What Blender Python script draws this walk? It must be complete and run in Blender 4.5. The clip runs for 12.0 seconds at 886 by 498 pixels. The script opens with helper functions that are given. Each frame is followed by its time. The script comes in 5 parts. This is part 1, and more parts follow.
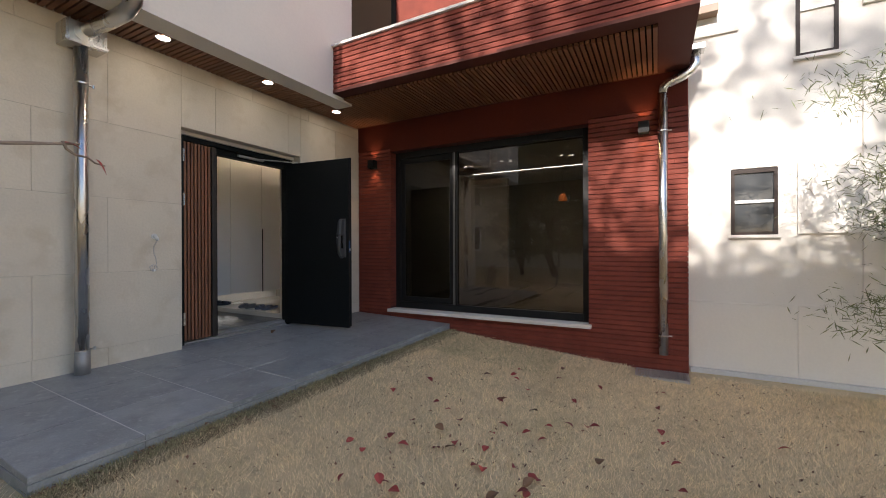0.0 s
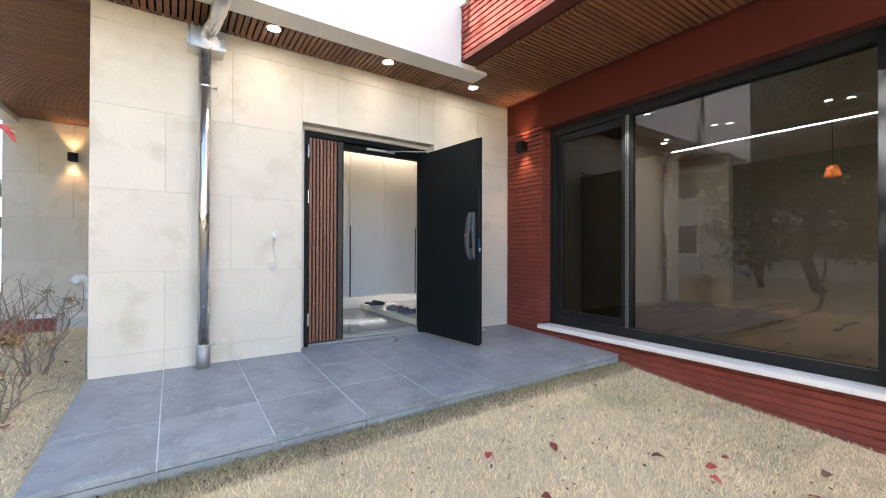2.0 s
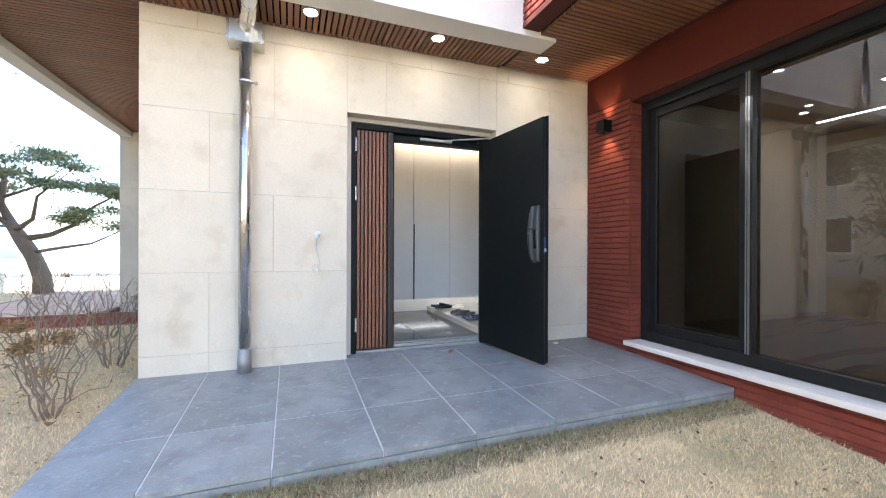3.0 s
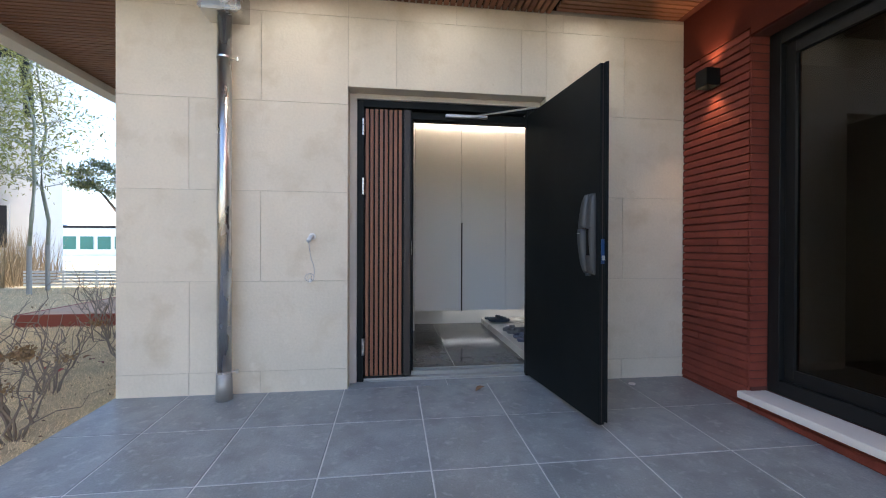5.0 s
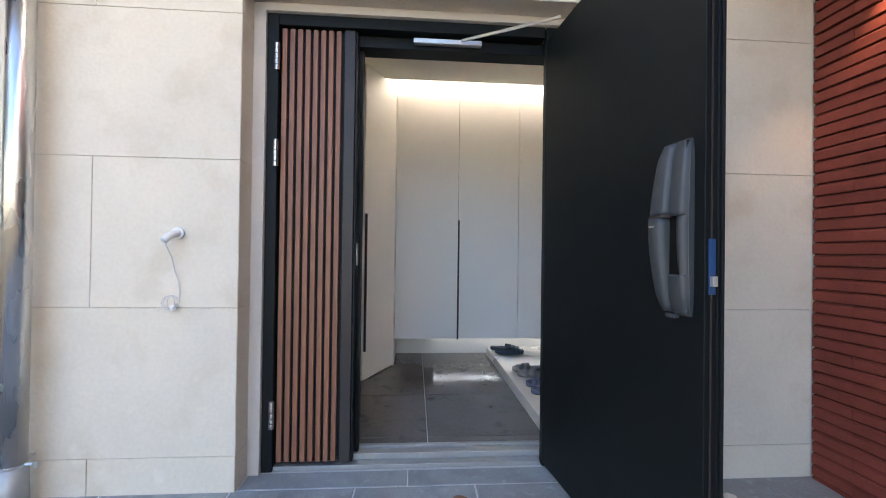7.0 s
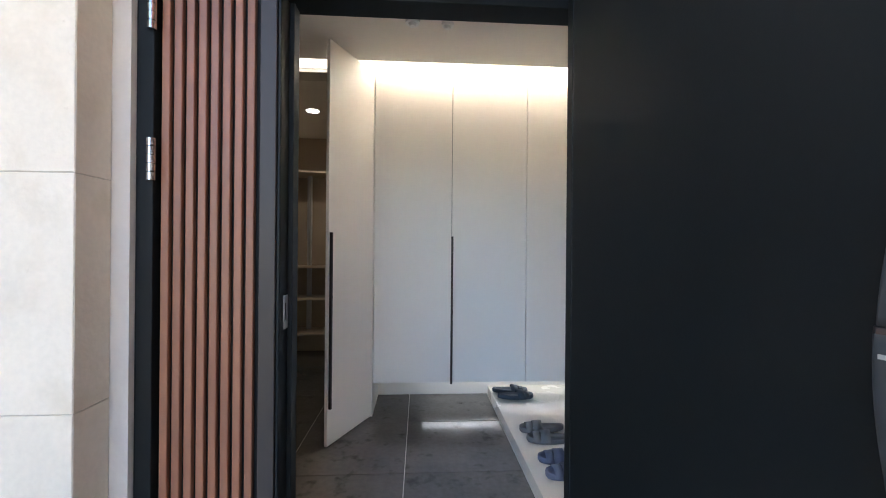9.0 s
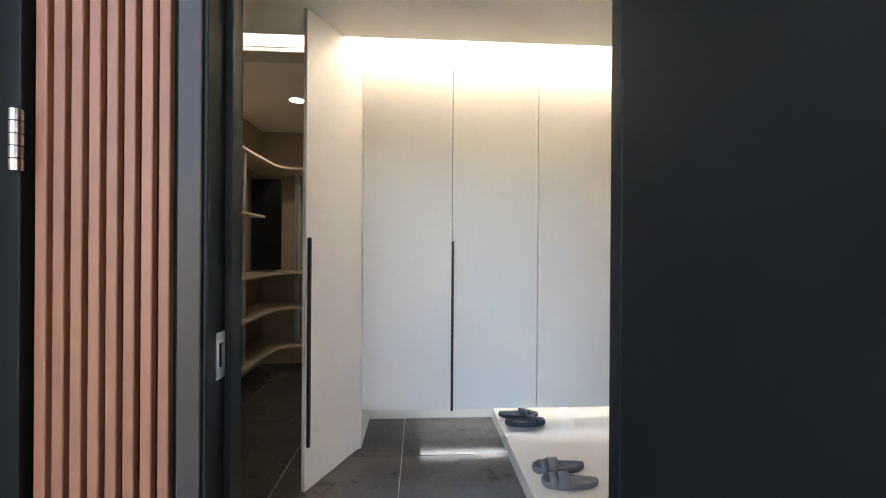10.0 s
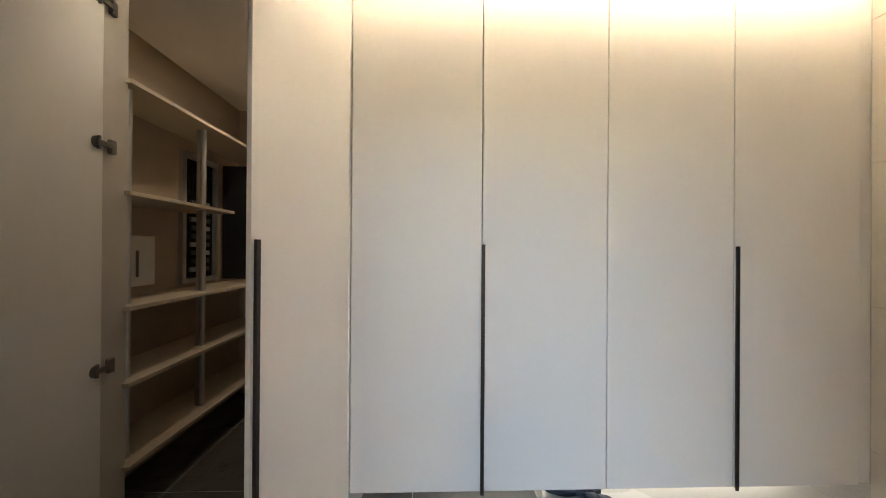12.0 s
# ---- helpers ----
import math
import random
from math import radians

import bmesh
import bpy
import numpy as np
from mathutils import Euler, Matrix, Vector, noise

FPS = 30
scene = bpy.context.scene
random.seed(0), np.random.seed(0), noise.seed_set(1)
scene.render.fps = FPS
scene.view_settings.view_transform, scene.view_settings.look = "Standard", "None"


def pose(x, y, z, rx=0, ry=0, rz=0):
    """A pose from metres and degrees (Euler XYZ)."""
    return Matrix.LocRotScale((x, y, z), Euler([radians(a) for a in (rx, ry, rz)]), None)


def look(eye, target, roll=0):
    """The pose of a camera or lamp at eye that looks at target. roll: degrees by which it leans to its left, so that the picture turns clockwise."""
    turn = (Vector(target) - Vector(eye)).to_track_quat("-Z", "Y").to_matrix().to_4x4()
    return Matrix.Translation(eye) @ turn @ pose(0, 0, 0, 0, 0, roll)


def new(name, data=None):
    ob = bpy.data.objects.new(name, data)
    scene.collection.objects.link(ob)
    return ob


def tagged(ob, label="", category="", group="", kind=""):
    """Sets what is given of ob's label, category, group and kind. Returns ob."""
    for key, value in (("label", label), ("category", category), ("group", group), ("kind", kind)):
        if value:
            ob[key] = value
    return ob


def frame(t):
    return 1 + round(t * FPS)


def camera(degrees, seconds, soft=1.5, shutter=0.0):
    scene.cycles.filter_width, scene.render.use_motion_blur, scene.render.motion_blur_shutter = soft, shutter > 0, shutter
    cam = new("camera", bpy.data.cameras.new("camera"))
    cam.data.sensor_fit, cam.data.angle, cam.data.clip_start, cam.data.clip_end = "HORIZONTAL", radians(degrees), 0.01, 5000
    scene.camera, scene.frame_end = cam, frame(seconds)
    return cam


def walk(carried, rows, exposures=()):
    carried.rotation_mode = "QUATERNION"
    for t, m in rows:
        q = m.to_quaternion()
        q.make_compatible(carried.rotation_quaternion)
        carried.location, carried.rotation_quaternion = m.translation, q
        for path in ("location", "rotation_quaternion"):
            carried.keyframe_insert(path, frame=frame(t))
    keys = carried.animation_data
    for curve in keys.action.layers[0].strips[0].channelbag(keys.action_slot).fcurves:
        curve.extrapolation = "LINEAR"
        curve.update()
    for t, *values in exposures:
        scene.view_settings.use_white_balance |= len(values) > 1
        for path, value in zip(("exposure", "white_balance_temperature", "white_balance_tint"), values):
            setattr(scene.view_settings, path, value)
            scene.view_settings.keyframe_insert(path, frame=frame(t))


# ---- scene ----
cam = camera(95.9, 12.0, soft=1.0)
PATH = [
    (0, (-2.143, -3.915, 0.936), (-0.38, -2.972, 0.933), -0.2),
    (0.5, (-1.818, -3.961, 0.919), (-0.18, -2.813, 0.922), -0.1),
    (1, (-1.53, -3.921, 0.927), (-0.049, -2.576, 0.918), 0.2),
    (1.5, (-1.25, -3.813, 0.929), (0.05, -2.293, 0.931), 0.1),
    (2, (-0.964, -3.715, 0.91), (0.154, -2.057, 0.921), 0.2),
    (2.5, (-0.705, -3.587, 0.903), (0.212, -1.81, 0.908), 0.2),
    (3, (-0.447, -3.438, 0.936), (0.267, -1.57, 0.934), 0.2),
    (5, (0.302, -2.811, 0.984), (0.555, -0.827, 0.974), 0.2),
    (5.5, (0.452, -2.65, 0.992), (0.608, -0.656, 0.978), 0.3),
    (6, (0.499, -2.444, 1.032), (0.615, -0.447, 0.998), 0.4),
    (6.5, (0.629, -2.021, 0.988), (0.773, -0.026, 1.004), 0.8),
    (8.5, (0.802, -1.22, 1.059), (0.916, 0.777, 1.073), 0.5),
    (9, (0.861, -1.051, 1.173), (0.979, 0.945, 1.173), 0.5),
    (9.5, (0.89, -0.896, 1.189), (1.002, 1.101, 1.189), 0.4),
    (10, (0.889, -0.699, 1.214), (1.005, 1.297, 1.212), 0.4),
    (10.5, (0.922, -0.513, 1.203), (1.026, 1.484, 1.205), 0.4),
    (11, (0.95, -0.306, 1.215), (1.045, 1.692, 1.21), 0.5),
    (11.5, (0.921, -0.111, 1.204), (1.015, 1.887, 1.206), 0.4),
    (12, (0.859, 0.055, 1.235), (0.938, 2.054, 1.24), 0.4),
]
EXPOSURES = [(0.0, 0.95, 6250, 15), (0.5, 1.15, 6050, 14), (1.0, 1.42, 5900, 12), (1.5, 2.15, 5750, 11), (2.0, 2.5, 5750, 12), (3.0, 2.6, 5700, 12), (5.0, 1.8, 5650, 13), (6.0, 1.85, 5650, 13), (6.5, 2.3, 5600, 13), (8.5, 2.6, 5550, 12), (9.5, 2.95, 5600, 12), (10.0, 3.22, 5800, 11), (10.5, 3.4, 6150, 11), (11.5, 3.28, 6250, 11), (12.0, 3.15, 6250, 11)]
walk(cam, [(t, look(eye, target, roll)) for t, eye, target, roll in PATH], EXPOSURES)

# ---- light ----
SUN_UP, SUN_TO = radians(27), Vector((-0.89, 0.015, 0.453))
world = bpy.data.worlds.new("sky")
world.use_nodes = True
scene.world = world
wn = world.node_tree
sky = wn.nodes.new("ShaderNodeTexSky")
sky.sky_type, sky.sun_disc = "NISHITA", False
sky.sun_elevation, sky.sun_rotation = SUN_UP, radians(-93)
sky.air_density, sky.dust_density = 1.0, 1.2
wn.links.new(sky.outputs[0], wn.nodes["Background"].inputs[0])
wn.nodes["Background"].inputs[1].default_value = 0.135


def lamp(name, kind, matrix, power, colour, **more):
    data = bpy.data.lights.new(name, kind)
    data.energy, data.color = power, colour
    if kind == "SUN":
        data.angle = more["angle"]
    if kind == "SPOT":
        data.spot_size, data.spot_blend, data.shadow_soft_size = radians(more["cone"]), 0.6, more["size"]
    if kind == "AREA":
        data.shape, data.size, data.size_y = "RECTANGLE", more["width"], more["depth"]
    if kind == "POINT":
        data.shadow_soft_size = more["size"]
    ob = new(name, data)
    ob.matrix_world = matrix
    return ob


WARM, NEUTRAL = (1.0, 0.78, 0.52), (1.0, 0.90, 0.76)
lamp("sun", "SUN", look(SUN_TO * 30, (0, 0, 0)), 4.8, (1.0, 0.92, 0.80), angle=radians(0.6))
# porch downlights
DOWNLIGHTS = ((-0.31, -0.31), (0.70, -0.31), (1.73, -0.30))
for dx, dy in DOWNLIGHTS:
    lamp("downlight_beam", "SPOT", look((dx, dy, 2.66), (dx, dy + 0.02, 0)), 0.5, (1.0, 0.70, 0.38), cone=105, size=0.03)
# up and down wall lamps
WALL_LAMPS = ((2.45, -0.31, 2.145, -90), (2.45, -3.80, 2.17, -90), (-2.15, 3.88, 2.22, 0))
for lx, ly, lz, turn in WALL_LAMPS:
    lamp("wall_lamp_up", "SPOT", look((lx, ly, lz + 0.03), (lx, ly, lz + 2)), 2.4, (1.0, 0.55, 0.24), cone=75, size=0.01)
    lamp("wall_lamp_down", "SPOT", look((lx, ly, lz - 0.03), (lx, ly, lz - 2)), 2.4, (1.0, 0.55, 0.24), cone=75, size=0.01)
# entrance hall: cove over the shoe cabinets, strip under them, pantry downlight
lamp("cove_strip", "AREA", look((1.62, 1.335, 2.46), (1.62, 1.66, 2.48)), 4.4, (1.0, 0.85, 0.63), width=2.1, depth=0.05)
lamp("toe_strip", "AREA", look((1.75, 1.98, 0.255), (1.75, 1.90, 0.0)), 0.24, (1.0, 0.96, 0.88), width=1.7, depth=0.012)
lamp("pantry_beam", "SPOT", look((-0.08, 2.50, 2.34), (-0.08, 2.50, 0)), 1.0, WARM, cone=150, size=0.05)
# living room behind the large window
lamp("living_cove", "AREA", look((5.45, -1.8, 2.47), (5.45, -1.8, 3.5)), 3.5, NEUTRAL, width=0.1, depth=3.0)

# ---- materials ----


def shade(name, colour, rough=0.6, metal=0.0, vary=0.12, cloud=2.5, grain=60.0, bump=0.15, per=0.0, spots=None, island=False, coat=0.0,
          stretch=(1, 1, 1), bump_depth=0.004, dull=0.0):
    """Colour with broad clouds, fine grain, a share of difference from piece to piece, and relief."""
    m = bpy.data.materials.new(name)
    m.use_nodes = True
    n, k = m.node_tree.nodes, m.node_tree.links
    b = n["Principled BSDF"]
    co = n.new("ShaderNodeNewGeometry")
    mp = n.new("ShaderNodeMapping")
    mp.inputs["Scale"].default_value = stretch
    k.new(co.outputs["Position"], mp.inputs["Vector"])

    def noise_tex(scale, detail):
        t = n.new("ShaderNodeTexNoise")
        t.inputs["Scale"].default_value, t.inputs["Detail"].default_value = scale, detail
        k.new(mp.outputs[0], t.inputs["Vector"])
        return t.outputs["Fac"]

    def math_node(op, a, c):
        t = n.new("ShaderNodeMath")
        t.operation = op
        for i, v in enumerate((a, c)):
            if isinstance(v, (int, float)):
                t.inputs[i].default_value = v
            else:
                k.new(v, t.inputs[i])
        return t.outputs[0]

    big, fine = noise_tex(cloud, 4), noise_tex(grain, 3)
    total = math_node("ADD", math_node("MULTIPLY", math_node("SUBTRACT", big, 0.5), 2.4 * vary),
                      math_node("MULTIPLY", math_node("SUBTRACT", fine, 0.5), 1.6 * vary))
    if per:
        if island:
            r = co.outputs["Random Per Island"]
        else:
            oi = n.new("ShaderNodeObjectInfo")
            r = oi.outputs["Random"]
        total = math_node("ADD", total, math_node("MULTIPLY", math_node("SUBTRACT", r, 0.5), 2 * per))
    gain = math_node("ADD", total, 1.0)
    mix = n.new("ShaderNodeVectorMath")
    mix.operation = "SCALE"
    mix.inputs[0].default_value = colour
    k.new(gain, mix.inputs["Scale"])
    out = mix.outputs[0]
    layers = () if not spots else (spots if isinstance(spots[0][0], tuple) else (spots,))
    for tone, scale, low, high in layers:
        ramp = n.new("ShaderNodeMapRange")
        ramp.inputs["From Min"].default_value, ramp.inputs["From Max"].default_value = low, high
        k.new(noise_tex(scale, 5), ramp.inputs["Value"])
        mx = n.new("ShaderNodeMix")
        mx.data_type = "RGBA"
        mx.inputs["B"].default_value = (*tone, 1)
        k.new(ramp.outputs[0], mx.inputs["Factor"])
        k.new(out, mx.inputs["A"])
        out = mx.outputs["Result"]
    k.new(out, b.inputs["Base Color"])
    b.inputs["Metallic"].default_value = metal
    k.new(math_node("ADD", math_node("MULTIPLY", math_node("SUBTRACT", big, 0.5), 0.25), rough), b.inputs["Roughness"])
    if coat:
        b.inputs["Coat Weight"].default_value, b.inputs["Coat Roughness"].default_value = coat, 0.12
    if dull:
        b.inputs["Specular IOR Level"].default_value = dull
    if bump:
        bp = n.new("ShaderNodeBump")
        bp.inputs["Strength"].default_value, bp.inputs["Distance"].default_value = bump, bump_depth
        k.new(fine, bp.inputs["Height"])
        k.new(bp.outputs[0], b.inputs["Normal"])
    return m


def glow(name, colour, strength):
    m = bpy.data.materials.new(name)
    m.use_nodes = True
    b = m.node_tree.nodes["Principled BSDF"]
    b.inputs["Base Color"].default_value = (*(0.4 * c for c in colour), 1)
    b.inputs["Emission Color"].default_value, b.inputs["Emission Strength"].default_value = (*colour, 1), strength
    return m


def clear_glass(name, tint, bend=1.5):
    m = bpy.data.materials.new(name)
    m.use_nodes = True
    b = m.node_tree.nodes["Principled BSDF"]
    b.inputs["Base Color"].default_value = (*tint, 1)
    b.inputs["Roughness"].default_value, b.inputs["IOR"].default_value = 0.0, bend
    b.inputs["Transmission Weight"].default_value = 1.0
    return m


STONE = shade("limestone", (0.665, 0.598, 0.490), 0.72, vary=0.10, cloud=2.6, grain=60, bump=0.4, per=0.045,
              spots=(((0.50, 0.415, 0.29), 4.5, 0.53, 0.86), ((0.71, 0.65, 0.55), 9, 0.60, 0.80), ((0.49, 0.41, 0.31), 24, 0.69, 0.84)))
JOINT = shade("stone_joint", (0.50, 0.45, 0.37), 0.9)
WHITE_STONE = shade("pale_limestone", (0.74, 0.71, 0.65), 0.75, vary=0.05, cloud=1.8, grain=45, bump=0.2, per=0.03)
BRICK = shade("red_brick", (0.190, 0.047, 0.032), 0.72, vary=0.28, cloud=6, grain=120, bump=0.4, per=0.09, dull=0.18)
BRICK_I = shade("red_brick_rest", (0.190, 0.047, 0.032), 0.72, vary=0.28, cloud=6, grain=120, bump=0.4, per=0.09, island=True, dull=0.18)
MORTAR = shade("red_mortar", (0.085, 0.026, 0.019), 0.9, vary=0.15)
RED_BAND = shade("red_band", (0.095, 0.019, 0.011), 0.85, vary=0.14, cloud=3, grain=50, bump=0.12, dull=0.2)
RED_SOFFIT = shade("red_render", (0.085, 0.019, 0.012), 0.8, vary=0.08)
BASALT = shade("basalt", (0.268, 0.284, 0.288), 0.38, vary=0.32, cloud=4.0, grain=110, bump=0.3, per=0.08,
               spots=(((0.185, 0.195, 0.20), 7, 0.48, 0.80), ((0.40, 0.415, 0.42), 24, 0.57, 0.82), ((0.56, 0.56, 0.55), 70, 0.70, 0.80)))
GROUT = shade("pale_grout", (0.60, 0.60, 0.59), 0.9)
SOFFIT_WOOD = shade("soffit_wood", (0.215, 0.095, 0.046), 0.5, vary=0.14, cloud=3, grain=30, bump=0.1, per=0.12, island=True)
# near-black: the shade of slat gaps and recesses is put into the colour
GAP = shade("gap_shade", (0.009, 0.008, 0.007), 0.9, dull=0.06)
BLACK = shade("black_steel", (0.0048, 0.0066, 0.0073), 0.55, vary=0.10, cloud=2, grain=140, bump=0.05, dull=0.22)
FRAME = shade("charcoal_frame", (0.0125, 0.0130, 0.0132), 0.45, metal=0.0, vary=0.08, bump=0.03, dull=0.22)
ZINC = shade("dull_zinc", (0.36, 0.36, 0.35), 0.5, metal=0.6, vary=0.12, cloud=8, bump=0.05)
MULLION = shade("grey_mullion", (0.22, 0.22, 0.215), 0.35, metal=0.6, vary=0.05, bump=0.02)
PANEL_WOOD = shade("slat_wood", (0.222, 0.092, 0.047), 0.5, vary=0.16, cloud=5, grain=70, bump=0.1, per=0.10, stretch=(1, 1, 0.12))
PEWTER = shade("pewter_strip", (0.042, 0.033, 0.030), 0.3, metal=0.0, dull=0.15, vary=0.06, bump=0.02)
STEEL = shade("stainless_steel", (0.60, 0.59, 0.57), 0.27, metal=1.0, vary=0.06, cloud=4, grain=120, bump=0.03, stretch=(1, 1, 0.3))
STRIP = shade("bronze_strip", (0.045, 0.038, 0.034), 0.40, metal=0.05, dull=0.25, vary=0.06, bump=0.02)
HINGE_METAL = shade("aged_nickel", (0.24, 0.225, 0.20), 0.38, metal=0.8, vary=0.1, bump=0.03)
SEALED = shade("sealed_edge", (0.60, 0.56, 0.51), 0.8, vary=0.05)
CABLE = shade("grey_cable", (0.48, 0.48, 0.50), 0.4, vary=0.03, bump=0)
SILVER = shade("brushed_aluminium", (0.62, 0.62, 0.61), 0.35, metal=0.8, vary=0.05, bump=0.03)
CABINET = shade("cabinet_white", (0.84, 0.805, 0.755), 0.42, vary=0.02, cloud=1.5, bump=0.02)
CABINET_IN = shade("cabinet_greige", (0.56, 0.51, 0.44), 0.5, vary=0.03, bump=0.02)
PLASTER = shade("hall_plaster", (0.80, 0.755, 0.69), 0.85, vary=0.03, bump=0.05)
PAPER = shade("beige_wallpaper", (0.42, 0.34, 0.25), 0.85, vary=0.07, cloud=4, bump=0.08)
WALLTILE = shade("beige_wall_tile", (0.55, 0.49, 0.41), 0.4, vary=0.06, cloud=3, bump=0.04)
HALLTILE = shade("grey_porcelain", (0.115, 0.105, 0.092), 0.15, vary=0.22, cloud=5, grain=40, bump=0.03, per=0.08, spots=((0.065, 0.058, 0.05), 12, 0.58, 0.72))
HALLGROUT = shade("hall_grout", (0.46, 0.42, 0.37), 0.85)
PLATFORM = shade("step_stone", (0.66, 0.61, 0.52), 0.25, vary=0.04, cloud=3, bump=0.02)
SHELF = shade("shelf_board", (0.62, 0.53, 0.40), 0.5, vary=0.05, bump=0.03)
# handle bronze; on the cabinet bodies its dark colour paints the seams' shade
HANDLE_SEAM = shade("bronze_and_seam_shade", (0.035, 0.028, 0.024), 0.35, metal=0.4, vary=0.05, bump=0.02)
SILL = shade("pale_granite", (0.72, 0.69, 0.65), 0.55, vary=0.05, cloud=8, grain=150, bump=0.05)
PVC = shade("white_plastic", (0.78, 0.78, 0.76), 0.4, vary=0.02, bump=0.0)
LAWN = shade("dry_soil_thatch", (0.64, 0.51, 0.31), 0.95, vary=0.25, cloud=1.6, grain=110, bump=0.8, spots=((0.26, 0.21, 0.12), 14, 0.58, 0.85), bump_depth=0.02)
BARK = shade("bark", (0.17, 0.125, 0.09), 0.9, vary=0.25, cloud=9, grain=60, bump=0.6, bump_depth=0.01)
TWIG = shade("grey_twig", (0.27, 0.21, 0.16), 0.85, vary=0.2, cloud=12, bump=0.3)
NEEDLE = shade("pine_needles", (0.15, 0.165, 0.07), 0.6, vary=0.2, per=0.35, island=True, bump=0)
BAMBOO_LEAF = shade("yellow_green_leaves", (0.30, 0.31, 0.09), 0.6, vary=0.2, per=0.4, island=True, bump=0)
PALE_BARK = shade("pale_bark", (0.36, 0.38, 0.30), 0.8, vary=0.15, cloud=8, bump=0.2)
WRAP = shade("white_trunk_wrap", (0.38, 0.37, 0.35), 0.8, vary=0.05)
DRYFLOWER = shade("dry_flower", (0.30, 0.19, 0.09), 0.8, vary=0.2, per=0.4, island=True, bump=0)
PAMPAS = shade("straw_grass", (0.44, 0.34, 0.21), 0.9, vary=0.2, per=0.3, island=True, bump=0)
RED_LEAF = shade("red_leaf", (0.30, 0.045, 0.035), 0.6, vary=0.15, cloud=20, per=0.45, bump=0.1)
BROWN_LEAF = shade("brown_leaf", (0.22, 0.12, 0.06), 0.7, vary=0.15, cloud=20, per=0.4, bump=0.1)
DECK = shade("deck_boards", (0.48, 0.31, 0.20), 0.7, vary=0.15, per=0.1, stretch=(0.2, 1, 1))
DECK_EDGE = shade("red_deck_edge", (0.26, 0.06, 0.035), 0.6, vary=0.15)
CHARCOAL = shade("charcoal_cladding", (0.10, 0.105, 0.12), 0.7, vary=0.08)
FARWHITE = shade("white_render", (0.80, 0.79, 0.77), 0.85, vary=0.03)
# blue of the distance haze is put into the hills' base colour
MOUNTAIN = shade("haze_tinted_hills", (0.30, 0.40, 0.55), 1.0, vary=0.08, cloud=0.02, grain=0.2, bump=0)
WATER = shade("pale_water", (0.60, 0.64, 0.68), 0.25, vary=0.05, cloud=0.3, bump=0.1)
WOODFLOOR = shade("wood_floor", (0.24, 0.16, 0.10), 0.3, vary=0.12, stretch=(0.3, 2, 1))
GLASS = clear_glass("window_glass", (0.215, 0.22, 0.21), 1.70)
GLASS_DARK = clear_glass("screened_glass", (0.055, 0.062, 0.060), 1.5)
GREEN_GLASS = shade("green_glass", (0.03, 0.16, 0.13), 0.1, vary=0.05, bump=0)
DARK_PANE = shade("dark_pane", (0.05, 0.055, 0.06), 0.06, vary=0.05, bump=0)
LED = glow("led_strip", (1.0, 0.92, 0.78), 5)
LED_ROOM = glow("room_led", (1.0, 0.92, 0.78), 10)
LED_SMALL = glow("small_disc", (1.0, 0.90, 0.74), 5)
LED_TOE = glow("toe_led", (1.0, 0.96, 0.88), 0.4)
LED_DOWN = glow("downlight_disc", (1.0, 0.90, 0.74), 22)
LED_WARM = glow("warm_bulb", (1.0, 0.62, 0.28), 8)
BLUE = shade("blue_film", (0.012, 0.05, 0.15), 0.3, vary=0.05, bump=0)
LOCK_GREY = shade("lock_grey", (0.05, 0.054, 0.058), 0.48, metal=0.15, vary=0.05, bump=0.02)
SLIP_NAVY = shade("navy_rubber", (0.035, 0.048, 0.066), 0.6, vary=0.08, bump=0.05)
SLIP_GREY = shade("grey_rubber", (0.15, 0.145, 0.14), 0.65, vary=0.06, bump=0.05)
SLIP_BLUE = shade("slate_blue_rubber", (0.10, 0.11, 0.16), 0.65, vary=0.06, bump=0.05)
ORANGE = glow("amber_shade", (1.0, 0.22, 0.02), 0.3)

# ---- building helpers ----
ORIGIN = {}


def box(bm, x0, x1, y0, y1, z0, z1, bevel=0.0):
    made = bmesh.ops.create_cube(bm, size=1, matrix=Matrix.Translation(((x0 + x1) / 2, (y0 + y1) / 2, (z0 + z1) / 2)) @ Matrix.Diagonal((x1 - x0, y1 - y0, z1 - z0, 1)))
    if bevel:
        edges = {e for v in made["verts"] for e in v.link_edges}
        bmesh.ops.bevel(bm, geom=list(edges), offset=bevel, segments=2, profile=0.5, affect="EDGES")
    return bm


def rod(bm, a, b, r0, r1=None, sides=10, caps=True):
    """A tapered round bar from a to b."""
    a, b = Vector(a), Vector(b)
    r1 = r0 if r1 is None else r1
    turn = (b - a).to_track_quat("Z", "Y").to_matrix().to_4x4()
    m = Matrix.Translation((a + b) / 2) @ turn
    bmesh.ops.create_cone(bm, cap_ends=caps, segments=sides, radius1=r0, radius2=r1, depth=(b - a).length, matrix=m)
    return bm


def tube(bm, points, radii, sides=8):
    """A round bar bent along points."""
    rings = []
    pts = [Vector(p) for p in points]
    for i, p in enumerate(pts):
        d = (pts[min(i + 1, len(pts) - 1)] - pts[max(i - 1, 0)]).normalized()
        q = d.to_track_quat("Z", "Y").to_matrix()
        r = radii[i] if isinstance(radii, (list, tuple)) else radii
        rings.append([bm.verts.new(p + q @ Vector((math.cos(j * math.tau / sides) * r, math.sin(j * math.tau / sides) * r, 0))) for j in range(sides)])
    for u, w in zip(rings, rings[1:]):
        for j in range(sides):
            bm.faces.new((u[j], u[(j + 1) % sides], w[(j + 1) % sides], w[j]))
    bm.faces.new(rings[0][::-1])
    bm.faces.new(rings[-1])
    return bm


